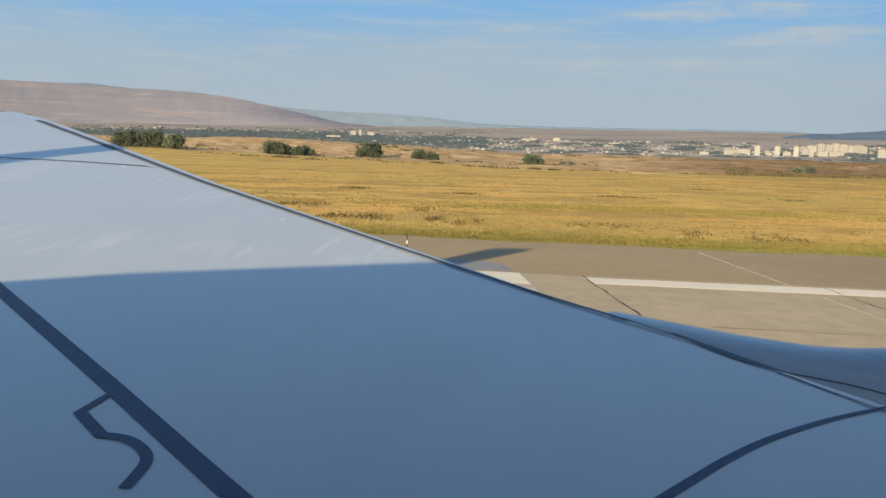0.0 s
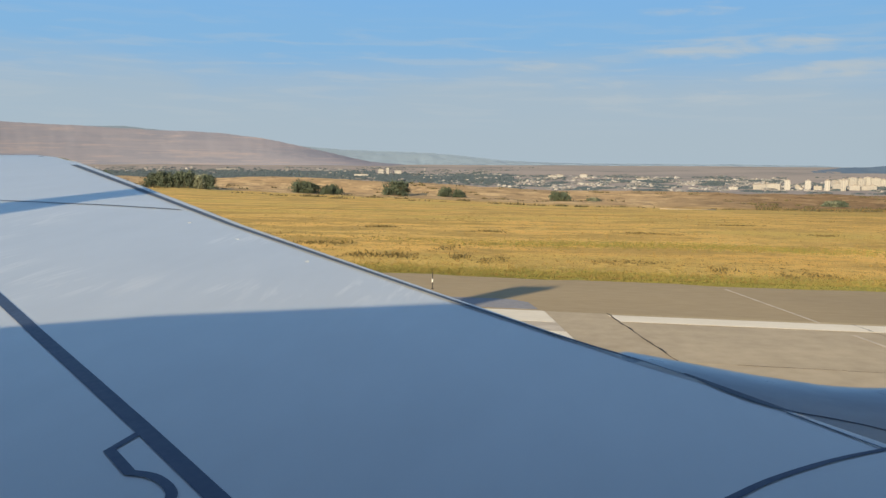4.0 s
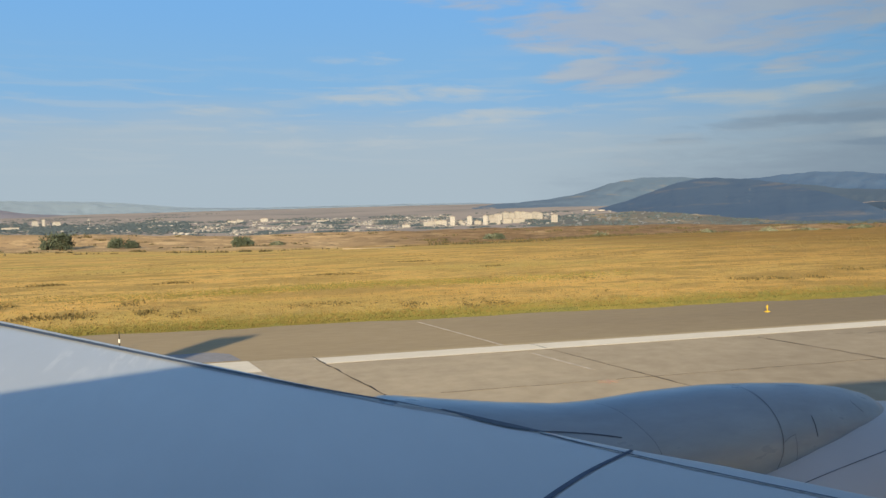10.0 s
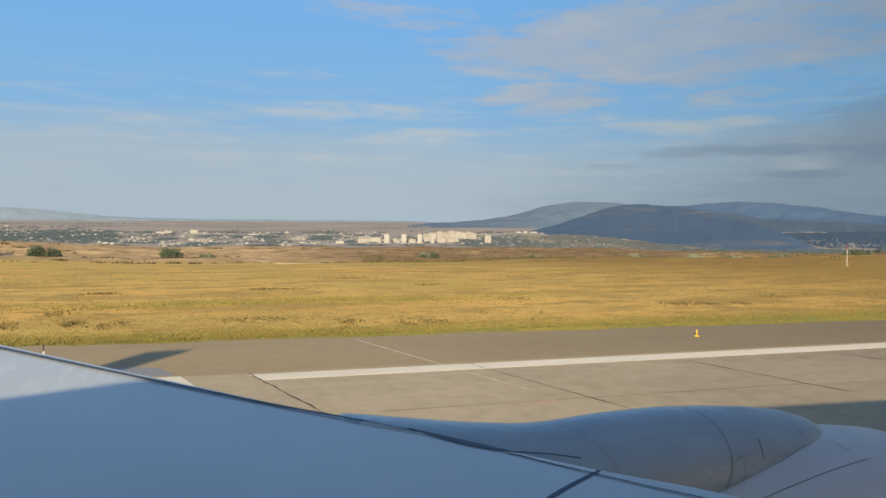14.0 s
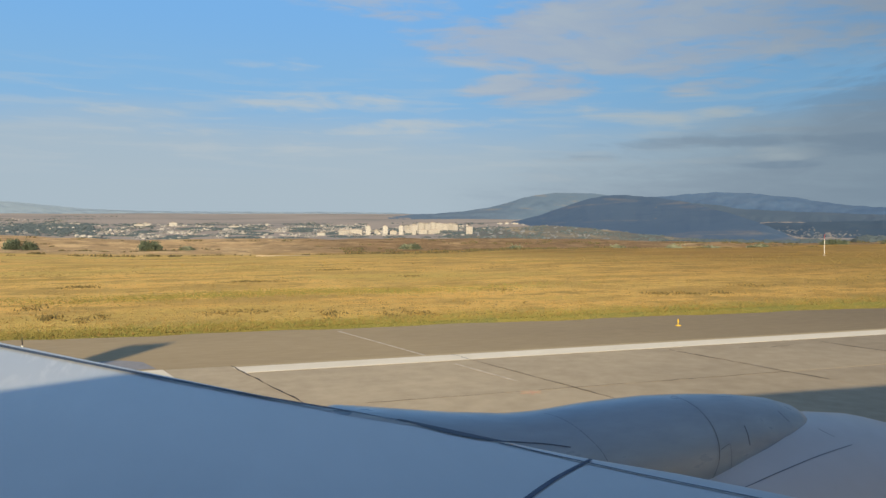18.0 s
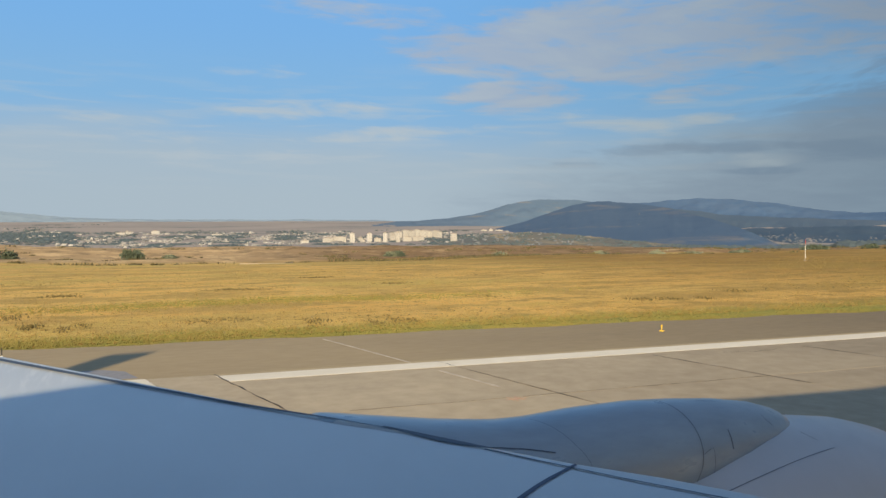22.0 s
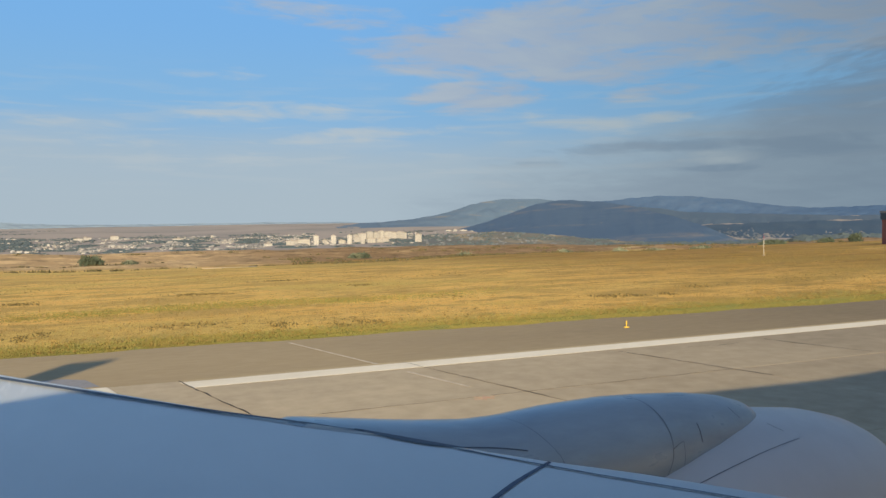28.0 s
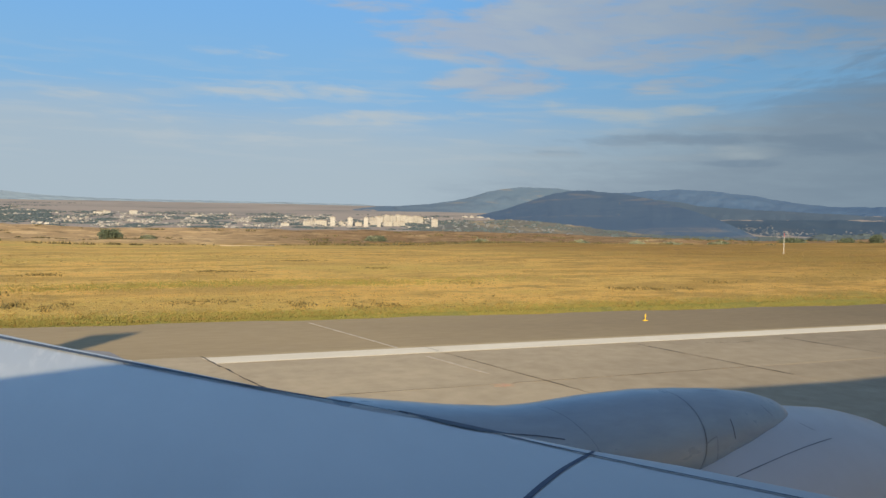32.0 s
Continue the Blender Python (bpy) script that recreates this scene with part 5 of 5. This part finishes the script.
wooded = build_hill("backdrop_hill_wooded", "wooded hill with cloud shadow and haze put into its colour", [(20.5, -0.9), (22.3, -0.75), (23.6, -0.45), (25.0, -0.10), (26.4, 0.38), (27.6, 0.80), (28.6, 1.12), (29.6, 1.33), (31, 1.36), (33.2, 1.20), (35.4, 0.82), (37, 0.38), (38.6, -0.05), (40.2, -0.62), (41.4, -1.15), (42.5, -1.7), (43.3, -2.0)], 2250, 3800, M_HILLDARK, rough=0.05, seed=4, spur=0.8, feet=((20.5, 3600), (24, 3400), (26, 2950), (29, 2400), (31, 2250), (36, 2150), (43, 2150)), tops=((20.5, 3800), (32, 3700), (35, 3300), (38, 2750), (40.5, 2400), (43, 2250)))

dry_foot = build_hill("backdrop_dry_foot", "dry tan and olive slope at the foot of the wooded hill", [(19, -1.7), (21, -1.25), (23, -0.95), (25.5, -0.80), (27.5, -0.90), (29.5, -1.08), (31.5, -1.32), (34, -1.55), (37, -1.85)], 1850, 2140, M_DRYFOOT, base=-2.1, rough=0.06, seed=17, spur=0.7)


def build_villas():
    """Few pale houses on the wooded hill and at its foot."""
    rnd = random.Random(21)
    verts, faces = [], []
    for hill, az, t, n, sp in ((wooded, 33.2, 0.62, 2, 0.3), (wooded, 31.9, 0.6, 1, 0.2), (wooded, 31.4, 0.12, 2, 0.5), (foothill, 42.0, 0.52, 46, 1.4), (foothill, 44.0, 0.36, 60, 2.2), (foothill, 43.2, 0.25, 40, 2.0), (foothill, 48.0, 0.38, 40, 3.0), (wooded, 28.5, 0.08, 3, 1.0)):
        for _ in range(n):
            x, y, z = hill(az + rnd.gauss(0, sp * 0.6), t + rnd.gauss(0, 0.11))
            x += rnd.uniform(-6, 6)
            w, l, h = rnd.uniform(0.9, 2.6), rnd.uniform(1.2, 3), rnd.uniform(0.9, 2.0)
            b = len(verts)
            verts.extend((x + sx * w, y + sy * l, z + sz) for sz in (-4, h) for sx, sy in ((-1, -1), (1, -1), (1, 1), (-1, 1)))
            verts.extend(((x, y - l, z + h * 1.45), (x, y + l, z + h * 1.45)))
            faces.extend(tuple(b + i for i in f) for f in ((0, 1, 5, 4), (1, 2, 6, 5), (2, 3, 7, 6), (3, 0, 4, 7), (4, 5, 8), (6, 7, 9), (5, 6, 9, 8), (7, 4, 8, 9)))
    for _ in range(90):
        x, y, z = dry_foot(rnd.uniform(20.5, 30), rnd.uniform(0.15, 1.0))
        w, l, h = rnd.uniform(1.2, 4), rnd.uniform(1.2, 3), rnd.uniform(1.0, 2.4)
        b = len(verts)
        verts.extend((x + sx * w, y + sy * l, z + sz) for sz in (-4, h) for sx, sy in ((-1, -1), (1, -1), (1, 1), (-1, 1)))
        verts.extend(((x, y - l, z + h * 1.45), (x, y + l, z + h * 1.45)))
        faces.extend(tuple(b + i for i in f) for f in ((0, 1, 5, 4), (1, 2, 6, 5), (2, 3, 7, 6), (3, 0, 4, 7), (4, 5, 8), (6, 7, 9), (5, 6, 9, 8), (7, 4, 8, 9)))
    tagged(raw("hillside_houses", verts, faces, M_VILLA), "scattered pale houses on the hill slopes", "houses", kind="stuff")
    # low trees and hedges that break up the dry slope at the foot
    verts, faces = [], []
    count = 0
    while count < 900:
        az, t = rnd.uniform(19.5, 36), rnd.uniform(0.1, 1.02)
        if noise.noise((az * 0.7, t * 4.0, 6.0)) < -0.05:
            continue
        count += 1
        x, y, z = dry_foot(az, t)
        x, s = x + rnd.uniform(-5, 5), rnd.uniform(1.2, 3.4)
        b = len(verts)
        ring = [(x + s * rnd.uniform(1.0, 2.6) * math.cos(k * 1.257), y + s * math.sin(k * 1.257), z + s * rnd.uniform(-0.5, 0.4)) for k in range(5)]
        verts.extend(ring + [(x + rnd.uniform(-1, 1), y, z + s * rnd.uniform(0.6, 1.1)), (x, y, z - 2)])
        faces.extend((b + k, b + (k + 1) % 5, b + 5) for k in range(5))
        faces.extend((b + (k + 1) % 5, b + k, b + 6) for k in range(5))
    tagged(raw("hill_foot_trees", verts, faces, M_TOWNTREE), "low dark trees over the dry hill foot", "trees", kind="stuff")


build_villas()


# ---- grasses, last ----
def build_grass():
    rnd = random.Random(11)

    def field(name, label, mat, count, place, hgt, wid):
        verts, faces = [], []
        for _ in range(count):
            x, y = place()
            z = height(x, y) - 0.01
            for _k in range(3):
                a = rnd.uniform(0, math.pi)
                w, h = wid * rnd.uniform(0.6, 1.4), hgt * rnd.uniform(0.5, 1.3)
                ox, oy = rnd.uniform(-0.1, 0.1), rnd.uniform(-0.1, 0.1)
                lx, ly = rnd.gauss(0, 0.3) * h, rnd.gauss(0, 0.3) * h
                b = len(verts)
                verts.extend(((x + ox - w * math.cos(a), y + oy - w * math.sin(a), z), (x + ox + w * math.cos(a), y + oy + w * math.sin(a), z), (x + ox + lx, y + oy + ly, z + h)))
                faces.append((b, b + 1, b + 2))
        o = raw(name, verts, faces, mat)
        tagged(o, label, "grass", kind="stuff")

    def spot(y0, y1, power=1.6):
        y = y0 + (y1 - y0) * rnd.random() ** power
        half = 1.15 * y + 6
        return rnd.uniform(-half, half * 1.15), max(y, 0)

    def verge():
        x = rnd.uniform(-30, 45)
        return x, grass_edge(x) + 0.05 + abs(rnd.gauss(0, 1.1))

    def dry():
        while True:
            x, y = spot(26, 75)
            if y > grass_edge(x) + 0.3:
                return x, y

    def weeds():
        while True:
            x, y = spot(27, 200, 1.2)
            if noise.noise((x * 0.06, y * 0.16, 4.0)) > 0.30 and y > grass_edge(x) + 0.5:
                return x, y

    field("dry_grass", "long dry golden grass over the field", M_DRY, 26000, dry, 0.055, 0.024)
    field("verge_grass", "short greenish grass along the asphalt edge", M_GREENGRASS, 30000, verge, 0.055, 0.020)

    def strip():
        x = rnd.gauss(4, 7)
        return x, 37.6 + 0.5 * math.sin(x * 0.4) + rnd.gauss(0, 1.0)

    field("green_grass_strip", "long strip of greener grass across the field", M_GREENGRASS, 3600, strip, 0.055, 0.035)
    field("weeds", "patches of darker dry weeds in the grass", M_WEED, 3000, weeds, 0.05, 0.05)


build_grass()


def build_scrub():
    """Low scrub dotted over the rough ground before the field edge."""
    rnd = random.Random(31)
    verts, faces = [], []
    count = 0
    while count < 900:
        y = rnd.uniform(135, 268)
        x = rnd.uniform(-1.0, 1.15) * y
        if noise.noise((x * 0.03, y * 0.05, 6.0)) < 0.05:
            continue
        count += 1
        z, big = height(x, y), rnd.uniform(0.4, 1.0) ** 2
        for _k in range(16):
            cx, cy = x + rnd.gauss(0, 0.7) * big * 1.6, y + rnd.gauss(0, 0.5)
            h, w, a = rnd.uniform(0.25, 0.75) * big, rnd.uniform(0.2, 0.4), rnd.uniform(0, 3.14)
            b = len(verts)
            verts.extend(((cx - w * math.cos(a), cy - w * math.sin(a), z - 0.1), (cx + w * math.cos(a), cy + w * math.sin(a), z - 0.1), (cx + rnd.uniform(-0.2, 0.2), cy, z + h)))
            faces.append((b, b + 1, b + 2))
    tagged(raw("low_scrub", verts, faces, M_SCRUB), "low brown-green scrub dotted over rough ground", "scrub", kind="stuff")


build_scrub()


def weed_clump(x, y, wide, high, seed):
    """A dark seedy weed clump of thin stalks with leaf blades."""
    rnd = random.Random(seed)
    t = thing("weed_clump", "dark dry weed clump in the golden grass", "weed", pose(x, y, height(x, y) - 0.02), group="weed clumps on the verge")
    verts, faces = [], []
    for _ in range(int(90 * wide) + 20):
        bx, by = rnd.gauss(0, 0.30) * wide, rnd.gauss(0, 0.45)
        a, h, w = rnd.uniform(0, 3.14), 0.42 * high * rnd.uniform(0.2, 1.1) ** 1.2, rnd.uniform(0.03, 0.07)
        b = len(verts)
        verts.extend(((bx - w * math.cos(a), by - w * math.sin(a), 0), (bx + w * math.cos(a), by + w * math.sin(a), 0), (bx + rnd.gauss(0, 0.4) * h, by + rnd.gauss(0, 0.4) * h, h)))
        faces.append((b, b + 1, b + 2))
    tagged(raw("foliage", verts, faces, M_WEED, t), kind="stuff")


for k, (x, y, w, h) in enumerate(((-9.0, 30.8, 1.2, 0.32), (-8.0, 30.7, 1.4, 0.36), (-6.9, 30.5, 1.1, 0.3), (-6.0, 34.0, 0.8, 0.3), (-4.8, 30.8, 0.8, 0.38), (-3.7, 29.9, 0.7, 0.26), (-3.0, 30.6, 0.5, 0.22), (5.0, 29.0, 0.7, 0.3), (6.9, 27.9, 0.45, 0.3), (7.9, 28.5, 0.7, 0.24), (8.4, 28.2, 0.4, 0.25), (3.2, 45.8, 2.4, 0.25), (4.6, 45.4, 1.4, 0.2), (-12.4, 47.0, 2.0, 0.3), (-5.5, 44.7, 1.8, 0.3), (21.0, 31.8, 1.6, 0.28), (22.2, 31.4, 1.2, 0.26), (24.0, 31.2, 0.8, 0.25), (9.7, 56.2, 2.5, 0.25), (-12.6, 35.1, 1.2, 0.3), (-11.4, 35.3, 1.3, 0.26), (0.8, 30.4, 1.6, 0.18), (2.2, 30.6, 1.8, 0.2), (14.5, 36.0, 1.4, 0.2), (28.0, 34.0, 2.0, 0.22), (13.0, 47.0, 2.2, 0.2))):
    weed_clump(x, y, w, h, 300 + k)


def build_field_frame():
    """Low bent-pipe frame standing by the scrub."""
    x, y, z = at(-34.0, 205)
    t = thing("pipe_frame", "low dark bent-pipe frame on the dry field", "frame", pose(x, y, z, 0, 0, 33))
    for cx in (-0.85, 0.85):
        bm = bmesh.new()
        prev = None
        for i in range(9):
            a = math.pi * i / 8
            p = Vector((cx - 0.8 * math.cos(a), 0, 1.05 * math.sin(a) ** 0.6 if 0 < i < 8 else 0))
            if prev is not None:
                q = (p - prev).to_track_quat("Z", "Y").to_matrix().to_4x4()
                lathe(bm, [(0.07, 0), (0.07, (p - prev).length)], 6, Matrix.Translation(prev) @ q)
            prev = p
        part("arch", bm, M_DARK, t)


build_field_frame()


def build_track():
    """Pale concrete strip far out on the field."""
    bm = bmesh.new()
    a, b = at(4.6, 150), at(8.4, 151)
    vs = [bm.verts.new(p) for p in ((a[0], a[1], a[2] + 0.18), (b[0], b[1], b[2] + 0.18), (b[0] + 0.3, b[1] + 4, at(8.4, 155)[2] + 0.18), (a[0] + 0.3, a[1] + 4, at(4.6, 154)[2] + 0.18))]
    top = bm.faces.new(vs)
    ex = bmesh.ops.extrude_face_region(bm, geom=[top])
    bmesh.ops.translate(bm, vec=(0, 0, -0.5), verts=[v for v in ex["geom"] if isinstance(v, bmesh.types.BMVert)])
    t = part("old_concrete_strip", bm, M_CONCRETE_FAR)
    tagged(t, "pale old concrete strip out on the field", "pavement", kind="structure")


build_track()
